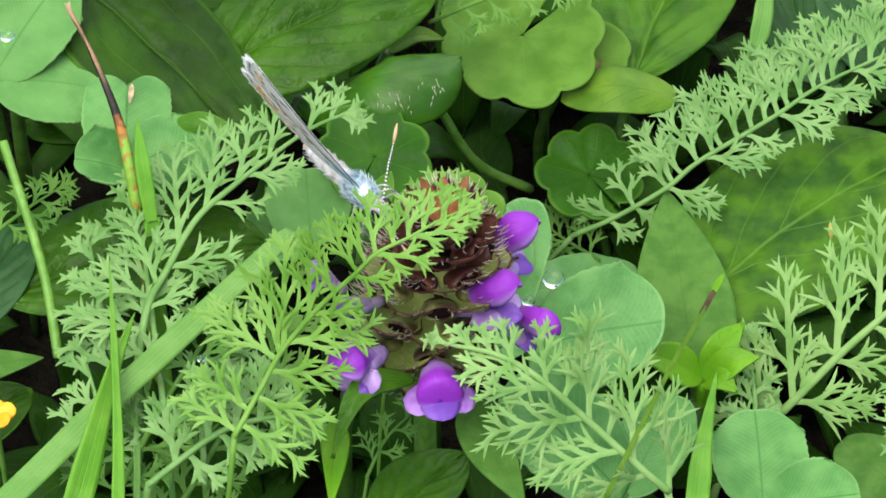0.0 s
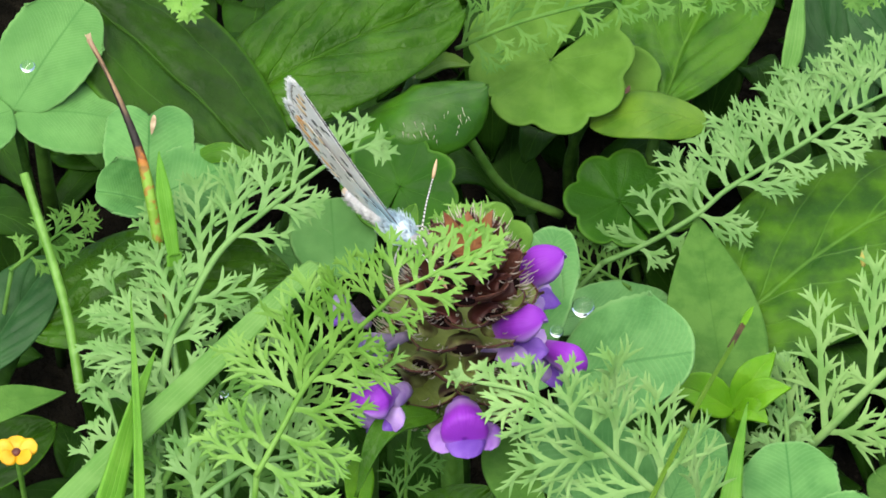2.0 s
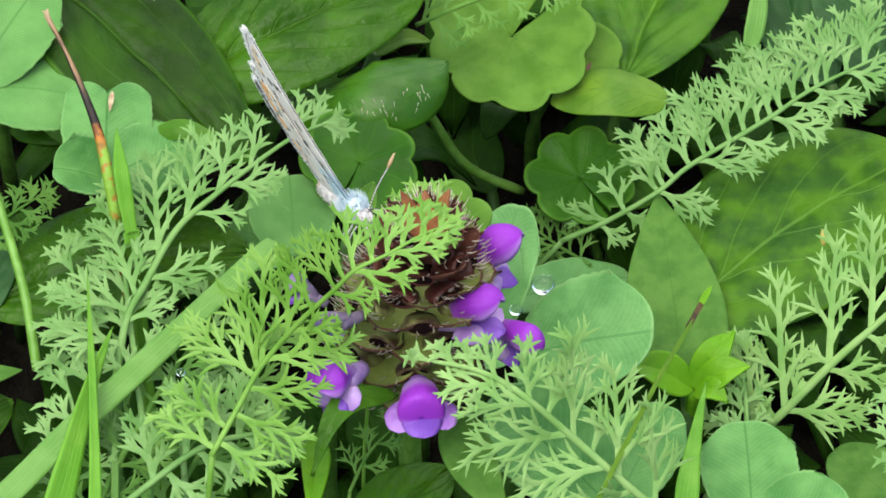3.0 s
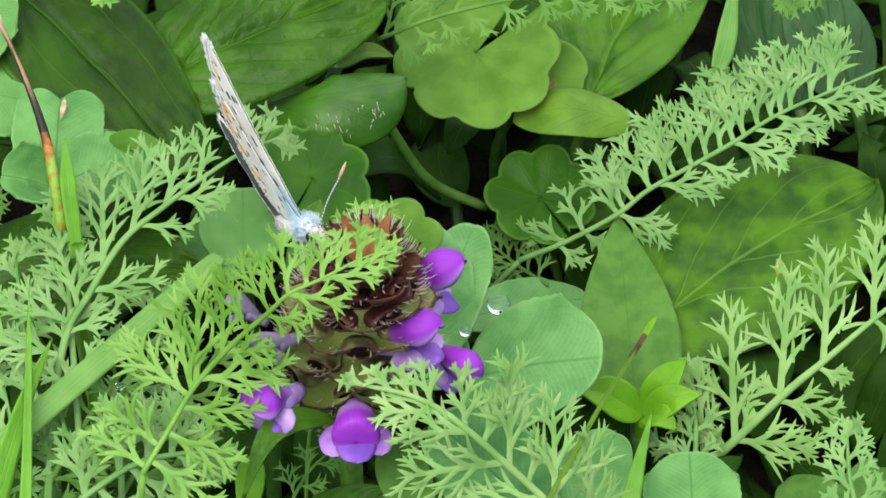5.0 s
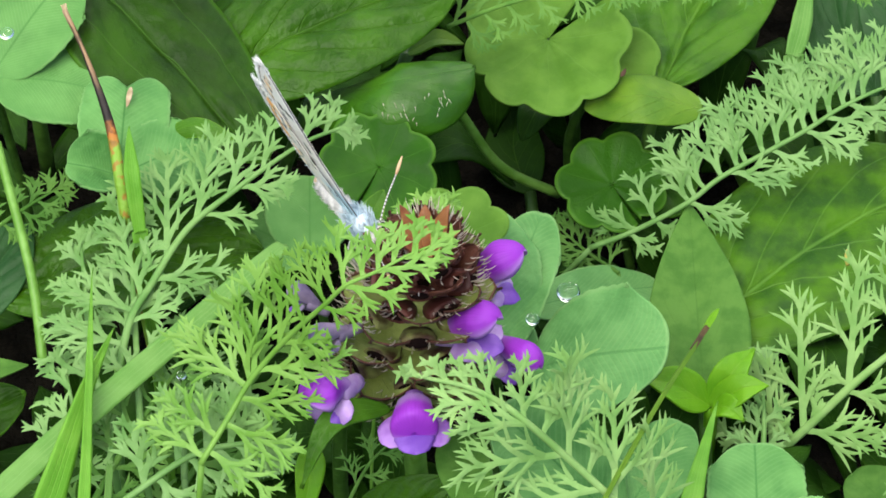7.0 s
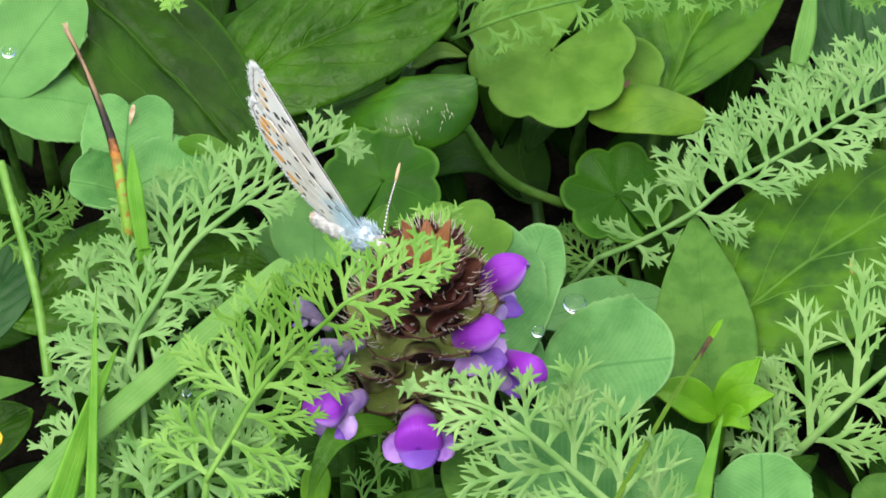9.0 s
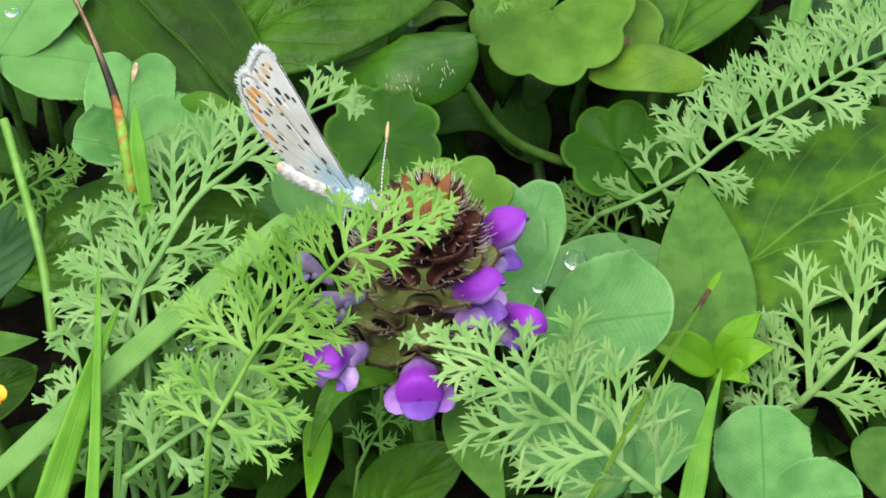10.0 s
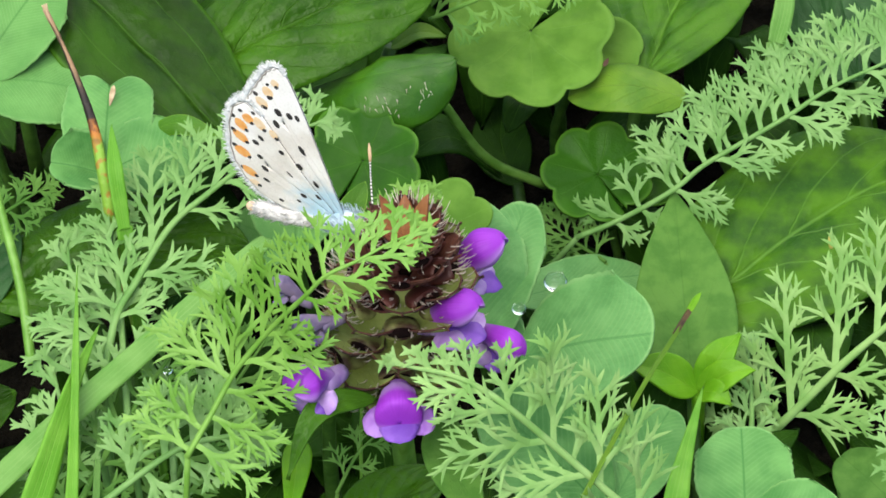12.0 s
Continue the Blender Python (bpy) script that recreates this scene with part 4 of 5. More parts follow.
# ---- yarrow ----
yarrow_spray("pale green feathery yarrow leaf beside the clover", [(-31.0, 4.7, 42.9), (-29.9, 10.4, 44.8), (-28.1, 14.3, 45.2), (-25.9, 18.7, 46.0), (-23.9, 21.4, 46.7), (-21.0, 23.9, 47.3), (-16.8, 25.8, 49.8), (-12.3, 26.8, 53.0), (-8.2, 27.4, 54.6)],
             [(0.07, 86, 8.0), (0.12, -48, 6.0), (0.15, 93, 8.4), (0.2, 45, 9.3), (0.27, -46, 7.4), (0.34, 30, 13.0), (0.51, 35, 10.4), (0.54, -41, 5.8), (0.64, 37, 7.9), (0.68, -35, 6.1), (0.75, 46, 5.7), (0.86, 51, 4.8), (0.93, 61, 3.5), (0.97, -39, 2.8)],
             0.56, YARROW, 11, stalk=0.42)
yarrow_spray("long bright green yarrow leaf reaching over the flower head", [(-21.2, -12.3, 52.1), (-18.6, -8.9, 54.7), (-16.3, -6.4, 57.7), (-13.5, -5.1, 61.2), (-11.2, -5.2, 64.8), (-8.7, -5.4, 68.4), (-6.7, -5.2, 71.0), (-3.7, -4.7, 72.5), (-0.6, -3.4, 73.4), (2.2, -1.9, 73.2)],
             [(0.02, 86, 6.8), (0.03, -91, 7.8), (0.07, 81, 6.9), (0.1, -83, 7.7), (0.17, -64, 7.5), (0.2, 86, 9.3), (0.22, 50, 8.6), (0.24, 37, 11.7), (0.25, -39, 9.3), (0.34, 40, 8.4), (0.36, -34, 6.4), (0.46, 82, 7.0), (0.54, -46, 4.8),
              (0.56, 90, 6.4), (0.61, 80, 5.4), (0.66, -35, 6.0), (0.66, 70, 6.0), (0.73, 83, 4.0), (0.78, -18, 5.7), (0.78, 69, 3.9), (0.83, 60, 3.8), (0.86, -21, 4.6), (0.9, 60, 3.3), (0.97, 59, 2.0)],
             0.54, YARROW_LIME, 14, stalk=0.3)
yarrow_spray("pale feathery yarrow leaf in front of the clover", [(22.2, -11.1, 38.6), (19.3, -10.4, 41.8), (14.1, -8.5, 47.3), (10.0, -7.5, 52.1), (7.3, -6.5, 54.2), (4.2, -6.0, 56.0), (0.8, -6.0, 57.3), (-0.4, -6.1, 58.0)],
             [(0.0, -52, 11.3), (0.12, 50, 8.8), (0.17, -49, 11.9), (0.2, 47, 10.3), (0.24, -60, 5.2), (0.29, -47, 11.6), (0.31, 42, 12.1), (0.37, -69, 6.2), (0.42, 34, 8.0), (0.44, -44, 6.1), (0.56, 30, 6.8), (0.61, -42, 4.4), (0.71, -51, 2.7), (0.78, -32, 2.8)],
             0.6, YARROW_PALE, 18, stalk=0.4)
tall_leaf = yarrow_spray("tall feathery yarrow leaf with a thick pale rib", [(34.9, 15.5, 10.6), (39.4, 17.1, 15.5), (43.3, 18.5, 20.2), (45.9, 19.3, 23.2), (48.8, 20.1, 26.3), (53.4, 21.6, 31.1), (57.9, 22.8, 35.6)],
             [(0.05, 51, 12.0), (0.05, 118, 7.5), (0.14, 103, 3.6), (0.17, -44, 9.9), (0.17, 49, 16.4), (0.2, 35, 4.6), (0.36, -48, 7.5), (0.37, 42, 15.8), (0.39, 116, 3.1), (0.61, -58, 3.9), (0.64, 45, 13.2), (0.83, -74, 4.5), (0.83, 49, 11.1)],
             0.64, YARROW_PALE, 20, stalk=0.52)
part("bud", tube([(43.9, 28.8, 29.4), (43.8, 29.8, 30.9)], [0.2, 0.34, 0.3, 0.08], (1, 0, 0.2), 7, 1.0, 8), BUD, tall_leaf, "pale yellow bud")
yarrow_leaf("upright feathery yarrow leaf", [(-28.4, -0.8, 42.6), (-29.5, 9.9, 43.3), (-30.4, 18.2, 44.7), (-31.5, 24.2, 46.9)],
            (-0.83, 0.44, 0.34), (0.87, 0.38, 0.30), 5, 6.8, 5.4, 0.6, YARROW, 12, pairs=4, stalk=0.36)
yarrow_leaf("feathery yarrow leaf over the grass", [(-32.2, 1.3, 41.7), (-34.2, 9.3, 40.3), (-35.4, 17.4, 39.1), (-36.4, 24.4, 39.5)],
            (-0.94, 0.26, 0.20), (0.87, 0.38, 0.30), 4, 6.4, 4.6, 0.6, YARROW, 13, pairs=4, stalk=0.4)
yarrow_leaf("low feathery yarrow leaf", [(-30.0, -13.0, 45.7), (-22.8, -9.2, 48.8), (-17.6, -9.0, 50.8), (-14.8, -9.6, 51.6)],
            (-0.45, 0.70, 0.55), (0.51, -0.68, -0.53), 6, 7.8, 5.8, 0.7, YARROW, 15, pairs=4, stalk=0.36)
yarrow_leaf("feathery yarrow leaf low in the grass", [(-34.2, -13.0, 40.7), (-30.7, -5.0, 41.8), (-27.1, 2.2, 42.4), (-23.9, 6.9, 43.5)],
            (-0.98, 0.15, 0.12), (1.00, -0.08, -0.06), 7, 6.8, 6.2, 0.45, YARROW_SHADED, 16, pairs=3, stalk=0.4)
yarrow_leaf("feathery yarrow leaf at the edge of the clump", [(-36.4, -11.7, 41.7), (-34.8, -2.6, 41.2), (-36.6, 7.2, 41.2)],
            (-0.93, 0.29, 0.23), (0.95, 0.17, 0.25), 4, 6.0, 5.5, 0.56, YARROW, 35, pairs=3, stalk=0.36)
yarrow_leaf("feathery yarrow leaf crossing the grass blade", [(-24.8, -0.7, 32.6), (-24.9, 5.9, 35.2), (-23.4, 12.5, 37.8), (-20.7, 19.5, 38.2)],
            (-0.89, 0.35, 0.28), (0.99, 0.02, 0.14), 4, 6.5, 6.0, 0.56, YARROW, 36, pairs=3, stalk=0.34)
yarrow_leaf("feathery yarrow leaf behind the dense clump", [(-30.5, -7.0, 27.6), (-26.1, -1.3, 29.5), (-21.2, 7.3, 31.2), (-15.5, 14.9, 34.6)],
            (-0.71, 0.56, 0.44), (0.98, -0.15, -0.12), 6, 7.5, 7.0, 0.56, YARROW_SHADED, 37, pairs=3, stalk=0.36)
yarrow_spray("long feathery yarrow leaf lying over broad leaves", [(16.8, 42.9, 14.3), (22.0, 43.8, 16.4), (27.7, 45.2, 19.5), (31.2, 47.0, 21.6), (36.5, 48.9, 23.9), (40.9, 50.3, 26.1), (44.0, 51.7, 27.6), (47.1, 52.7, 28.9), (51.4, 53.9, 30.3), (64.0, 57.4, 34.7), (74.0, 61.3, 37.8)],
             [(0.08, -53, 3.7), (0.1, 140, 6.4), (0.14, -59, 2.6), (0.14, 92, 5.9), (0.2, -55, 6.9), (0.2, 102, 5.1), (0.22, 84, 7.7), (0.31, 89, 7.6), (0.32, -33, 6.9), (0.25, 90, 6.0), (0.34, 84, 7.0), (0.36, 91, 7.7), (0.39, 82, 8.2), (0.41, -50, 5.1), (0.42, 77, 8.6), (0.49, -48, 6.8), (0.49, 78, 8.6), (0.45, 72, 7.6), (0.53, 80, 7.4), (0.56, -44, 5.6), (0.58, 73, 7.9), (0.62, 78, 7.2), (0.7, 72, 7.4), (0.64, -46, 6.2), (0.66, 72, 8.1), (0.76, -31, 6.1), (0.76, 73, 7.2), (0.8, 60, 7.7), (0.8, 67, 7.2), (0.82, -45, 6.3), (0.87, 65, 6.3), (0.89, -45, 5.4), (0.94, 63, 4.5), (0.96, -45, 3.6)],
             0.56, YARROW, 19, stalk=0.32)
yarrow_leaf("small feathery yarrow leaf low down", [(34.7, 10.7, 16.1), (35.2, 17.7, 16.5), (35.1, 25.1, 17.2)],
            (-0.89, 0.35, 0.28), (0.89, 0.35, 0.28), 4, 4.5, 3.8, 0.5, YARROW, 21, pairs=2, stalk=0.34)
yarrow_leaf("small feathery yarrow leaf at the edge", [(51.1, 0.2, 23.1), (50.3, 6.0, 23.8), (50.3, 11.7, 24.5)],
            (-0.89, 0.35, 0.28), (0.89, 0.35, 0.28), 4, 4.8, 4.2, 0.5, YARROW, 22, pairs=2, stalk=0.34)
yarrow_leaf("feathery yarrow leaf behind the clover, coloured dim as shaded", [(20.1, 41.2, 11.9), (16.4, 44.4, 11.9), (13.5, 47.6, 11.9)],
            (0.29, 0.75, 0.59), (-0.80, -0.47, -0.37), 6, 4.2, 3.5, 0.35, YARROW_SHADED, 23, stalk=0.22)
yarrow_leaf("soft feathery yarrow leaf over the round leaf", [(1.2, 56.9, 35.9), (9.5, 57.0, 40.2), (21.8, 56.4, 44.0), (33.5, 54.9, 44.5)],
            (0.10, 0.78, 0.61), (0.45, -0.70, -0.55), 10, 6.0, 4.6, 0.42, YARROW_SHADED, 24, pairs=3, foot=False, stalk=0.26, start=0.0, ramp=0.9)
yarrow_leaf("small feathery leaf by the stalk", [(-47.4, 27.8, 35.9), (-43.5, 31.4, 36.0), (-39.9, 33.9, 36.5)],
            (-0.29, 0.75, 0.59), (0.60, -0.63, -0.49), 4, 3.4, 3.2, 0.4, YARROW_SHADED, 25, pairs=2, stalk=0.25)
yarrow_leaf("feathery leaf tip above the plantain", [(-30.9, 60.2, 55.7), (-29.4, 55.0, 54.0), (-27.7, 49.7, 52.3)],
            (-0.96, -0.23, -0.18), (0.98, 0.15, 0.12), 5, 3.0, 3.0, 0.8, YARROW_LIME, 26)
yarrow_leaf("feathery leaf at the edge of the shade", [(56.2, 68.2, 39.5), (52.2, 65.5, 37.1), (47.1, 63.9, 34.3)],
            (-0.29, 0.75, 0.59), (-0.29, -0.75, -0.59), 7, 4.5, 4.0, 0.5, YARROW_SHADED, 27)

yarrow_leaf("small bright yarrow sprig behind the flower head", [(-2.4, 11.9, 57.3), (-0.9, 13.3, 57.4), (0.6, 14.3, 57.3), (1.6, 15.2, 57.0)],
            (-0.6, 0.6, 0.5), (0.9, 0.2, 0.2), 3, 2.0, 2.0, 0.4, YARROW_LIME, 43, pairs=2, stalk=0.2)


# ---- the selfheal flower ----
def corolla(head, base, tip, up, size, petal=PETAL, lip=PALE_PETAL, droop=0.0, lips=1.0, blunt=2.0, waist=0.42):
    """A two-lipped flower: a hood over a hanging lower lip, on a pale tube."""
    base, tip = np.asarray(base, float), np.asarray(tip, float)
    x = unit(tip - base)
    z = unit(np.asarray(up, float) - np.dot(up, x) * x)
    y = np.cross(z, x)
    length = np.linalg.norm(tip - base)
    n, m = 22, 19
    u = 1 - (1 - np.linspace(0, 1, n)[:, None]) ** 1.9
    v = np.linspace(-1, 1, m)[None] * math.radians(125)
    rise, fall = np.clip(u / 0.78, 0, 1), np.clip((u - 0.7) / 0.3, 0, 1)
    rad = size * 0.5 * (waist + (1 - waist) * rise**1.3) * np.sqrt(np.clip(1 - fall**blunt, 0.0005, 1))
    ripples = 1 + 0.02 * np.cos(v * 5)
    rad = rad * ripples
    ux = u * length
    grid = base + x * (ux + 0 * v)[..., None] + y * (rad * np.sin(v))[..., None] + z * (rad * np.cos(v) * 1.05 + 0.10 * size * np.sin(u * 3.14))[..., None]
    nor = (y * np.sin(v)[..., None] + z * np.cos(v)[..., None]) * (1 - 0.9 * fall)[..., None] + x * fall[..., None]
    flower = part("corolla", sheet(grid, nor, np.stack([v / 4 + 0 * u, u + 0 * v], -1), 0.06), petal, head)
    part("tube", tube([base - x * length * 0.35, base + x * 0.3 * length - z * 0.1 * size], [size * 0.2, size * 0.33], sides=10, n=6), lip, flower, "pale violet tube")
    root = base + x * 0.35 * length - z * 0.12 * size
    hangs = droop > 0.5
    for lean, wide, far in ((0.0, 0.72, 0.85), (-1.5, 0.6 if hangs else 0.62, 0.72), (1.5, 0.6 if hangs else 0.62, 0.72)):
        if hangs:
            # a flower that hangs: wings at both sides of the hood and a lip below it
            start = (base - z * 0.2 * size if lean else root) + y * np.sign(lean) * size * 0.3
            end = start + (x * 0.88 + y * np.sign(lean) * 0.18 if lean else x * 0.86) * size * lips
            face = z
        else:
            start, face = root, x * (1 - droop) + z * (0.4 + droop)
            end = root + unit(x * (0.45 + droop) - z * (0.9 - 0.6 * droop) + y * lean * (1 - 0.35 * droop)) * size * lips * far
        mid = (start + end) / 2 + (z if hangs else x) * size * 0.14
        part("lower_lip", ribbon([start, mid, end], size * lips * wide, face, obovate, -0.1, -0.15 if hangs else -0.3, 0.05 if hangs else 0.12, 0.05, 0.03, 0.1, 14, 9, 5), lip if lean else BLUE_PETAL, flower, "ruffled violet lower lip")
    return flower


def selfheal():
    axis_x, axis_y, lean = -1.6, 4.5, 0.11
    head = thing("selfheal", (axis_x, axis_y, 0), "selfheal with a dark bracted head and purple flowers", "flower")
    part("stem", tube([(axis_x + 1, axis_y + 3, -1), (axis_x, axis_y + 1, 25), (axis_x, axis_y, 50)], [1.3, 1.2, 1.1], sides=4, n=14), STEM, head, "square green stem")
    # black core: the shade deep between the whorls, given as colour
    part("core", tube([(axis_x, axis_y, 45), (axis_x + 9 * lean, axis_y, 55), (axis_x + 16 * lean, axis_y, 62)], [2.8, 3.0, 2.2, 0.9], sides=12, n=12), CALYX_SHADE, head)
    r = np.random.default_rng(31)
    hairs = []
    whorls = ((46.0, 7.8), (49.6, 7.7), (53.2, 7.4), (56.6, 6.8), (59.4, 5.9), (61.7, 4.7), (63.4, 3.2))
    for k, (z, reach) in enumerate(whorls):
        red = k >= 5
        for j in range(6):
            a = j * math.pi / 3 + (k % 2) * math.pi / 6 - math.pi / 2 + r.uniform(-0.08, 0.08)
            out = np.array([math.cos(a), math.sin(a), 0.0])
            c = np.array([axis_x + lean * (z - 46), axis_y, z])
            lift = 0.62 + 0.06 * k
            # calyx: a flattened solid cup; a near-black ball paints the shade of its opening
            b0 = c + out * 2.0 + (0, 0, 1.0)
            d = unit(out + np.array([0, 0, lift * 0.7 + 0.1]))
            b1 = b0 + d * (reach - 3.2) * r.uniform(0.9, 1.1)
            cal = part("calyx", tube([b0, (b0 + b1) / 2, b1], np.array([0.9, 1.5, 1.9, 1.75]) * (1 if k < 4 else 0.72), (0, 0, 1), 12, 0.46, 8), OLIVE_CALYX if k < 3 else CALYX, head)
            part("mouth", ball(b1, np.array([d, np.cross((0, 0, 1), d), np.cross(d, np.cross((0, 0, 1), d))]), np.array([0.25, 1.6, 0.66]) * (1 if k < 4 else 0.72)), CALYX_SHADE, cal)
            if k >= 3:
                q = b1 + np.array([0, 0, 0.75])
                part("tooth", tube([q - d * 0.9, q, q + d * 1.1 + np.array([0, 0, 0.25])], [0.42, 0.42, 0.3, 0.03], (0, 0, 1.0), 6, 0.3, 6), CALYX, cal)
        for j in range(2 if k < 6 else 3):
            for half in (0, 1, 2):
                a = j * math.pi * (1 if k < 6 else 0.667) + (half - 1) * 0.95 + (k % 2) * math.pi / 2 - math.pi / 2
                out = np.array([math.cos(a), math.sin(a), 0.0])
                c = np.array([axis_x + lean * (z - 46), axis_y, z - 0.9])
                tip = c + out * (reach + 0.7) + (0, 0, 0.2 + 0.5 * k)
                blade = ribbon([c + out * 1.5, c + out * reach * 0.6 + (0, 0, -0.5), tip], 6.6 * (reach / 7.5), (0, 0, 1), obovate, 0.05, 0.35, 0.05, -0.1, 0.02, 0.2, 18, 11, k + j)
                bract = part("bract", blade, MAROON if red else BRACT, head)
                rows = blade[0][:198].reshape(18, 11, 3)
                rim = np.vstack([rows[9:, 0], rows[-1, 1:-1], rows[9:, -1][::-1]])
                part("rim", tube(rim + (0, 0, 0.04), [0.05, 0.1, 0.1, 0.1, 0.05], (0.1, 0.2, 1), 5, 1.0, 40), MAROON, bract, "dark red-brown rim")
                for _ in range(22 if k < 5 else 6):
                    e = out * math.cos(w := r.uniform(-0.6, 0.6)) + np.cross((0, 0, 1), out) * math.sin(w)
                    q = c + e * (reach + r.uniform(-0.9, 0.2)) + (0, 0, r.uniform(-0.2, 1.2) + 0.4 * k)
                    d = unit(e * 0.9 + r.uniform(-0.3, 0.3, 3) + (0, 0, 0.55))
                    size = r.uniform(0.8, 1.5)
                    hairs.append(tube([q, q + d * size * 0.5, q + d * size + (0, 0, 0.3 * size)], [0.07, 0.055, 0.015], (0.3, 0.2, 1), 4, 1.0, 4))
    for j in range(8):
        a = j * 0.7854
        c = np.array([axis_x + 17.5 * lean, axis_y, 63.2])
        part("bract", ribbon([c, c + (math.cos(a) * 1.4, math.sin(a) * 1.4, 1.6), c + (math.cos(a) * 3.4, math.sin(a) * 3.4, 3.4 + 1.2 * (j % 2))], 2.3, (math.cos(a), math.sin(a), 0.6), lance, 0.2, 0.2, n=12, m=7), BRACT_RED, head, "pointed red bract")
    tagged(part("hairs", joined(hairs), HAIR, head, "fine pale hairs"), kind="stuff")
    corolla(head, (3.4, 7.3, 52.7), (9.7, 7.7, 59.4), (-0.41, 0.39, 0.82), 4.4)
    corolla(head, (1.4, 2.5, 52.8), (7.2, -0.4, 59.4), (-0.16, 0.29, 0.94), 4.1, droop=0.35, lips=1.35)
    corolla(head, (6.1, 3.3, 50.9), (11.2, -1.8, 53.3), (0.35, 0.29, 0.89), 3.3, droop=0.2, lips=1.2)
    corolla(head, (-0.9, -4.9, 51.4), (-0.8, -8.9, 52.0), (0.00, -0.25, 0.97), 4.7, lip=LILAC, droop=0.7, lips=1.15, blunt=6.0, waist=0.72)
    part("calyx", tube([(-0.9, 4.7, 55.8), (1.5, 3.5, 57.4), (4.0, 5.0, 56.7)], [0.8, 1.5, 1.3], UP, 10, 0.8, 8), CALYX, head, "dark red calyx")
    corolla(head, (-7.5, -4.4, 53.8), (-10.7, -8.5, 56.9), (-0.25, 0.24, 0.94), 4.4)
    corolla(head, (-10.6, 7.1, 51.3), (-13.6, 8.0, 53.3), (-0.18, 0.42, 0.89), 2.3, FADED_PETAL, FADED_PETAL)
    corolla(head, (-7.3, 1.1, 55.5), (-10.9, -0.8, 56.6), (-0.17, 0.35, 0.92), 2.5, FADED_PETAL, FADED_PETAL)
    for points, width, seed in (([(-3.0, -5.0, 51.0), (-7.3, -7.4, 53.7), (-9.7, -9.9, 53.3), (-11.6, -13.4, 49.6)], 2.6, 1), ([(2.6, -1.1, 42.3), (4.3, -8.3, 43.1), (7.2, -16.4, 44.4)], 5.2, 2),
                                ([(-11.2, -3.7, 42.9), (-11.3, -8.6, 44.1), (-11.9, -15.2, 44.1)], 2.9, 3)):
        part("leaf", ribbon(points, width, UP, lance, 0.2, 0, 0.03, seed=seed), (LIGHT_PLANTAIN, SELFHEAL_LEAF, LIME)[seed - 1], head)
    return head


selfheal()


def leaf_low():
    broad_leaf("green_leaf", "rounded green leaf at the foot of the flower", "leaf", "",
               [(-7.7, -10.7, 32.3), (-3.3, -5.5, 32.6), (2.2, 0.4, 30.8)], 8.0, (0.00, -0.13, 0.99), PLANTAIN, broad, pucker=0.3, fold=0.1, seed=33)


leaf_low()
yarrow_leaf("small yarrow leaf under the flower head with shade in its colour", [(-8.1, -3.6, 32.8), (-5.9, 0.7, 33.6), (-2.5, 4.3, 33.9)],
            (-0.51, 0.68, 0.53), (0.96, -0.23, -0.18), 3, 3.0, 2.6, 0.3, YARROW_SHADED, 41, pairs=2, stalk=0.2)


# ---- water ----
def water_drop(label, place, radius, squash=0.6):
    ob = new("water_drop", mesh_of("water_drop", ball((0, 0, 0), np.eye(3), (radius, radius, radius * squash), 14, 24), WATER))
    ob.location = [c * MM for c in place]
    tagged(ob, label, "water drop", "drops of water")


water_drop("clear water drop resting on a clover leaf", (14.4, 36.5, 14.6), 1.3)
water_drop("small clear water drop on a clover leaf", (10.5, 24.0, 26.4), 0.75)
water_drop("clear water drop on a clover leaf", (-44.5, 43.6, 50.5), 0.8)
water_drop("small water drop among the yarrow", (-24.5, 4.1, 43.9), 0.5)


# ---- the butterfly ----
# Wing outlines and marks in millimetres: x runs from the shoulder to the forewing's tip, y towards the tail.
FOREWING = ((0, -0.2), (4.6, -0.7), (9.4, -1.0), (13.7, -1.2), (17.2, -1.2), (19.6, -1.0), (20.6, -0.3), (20.3, 0.7), (19.6, 1.6), (18.4, 2.8), (17.0, 4.1), (15.6, 5.2), (12.5, 6.0), (8, 5), (3, 2))
HINDWING = ((0, 0.3), (5, 1.6), (10, 2.7), (14, 3.6), (15.7, 4.6), (15.6, 5.9), (14.4, 7.2), (12.2, 8.3), (9.7, 9.2), (7.9, 9.6), (6.1, 9.6), (4.5, 9.2), (2.9, 8.6), (1.4, 7.2), (0.2, 5.2), (-0.6, 3.2), (-0.5, 1.4))
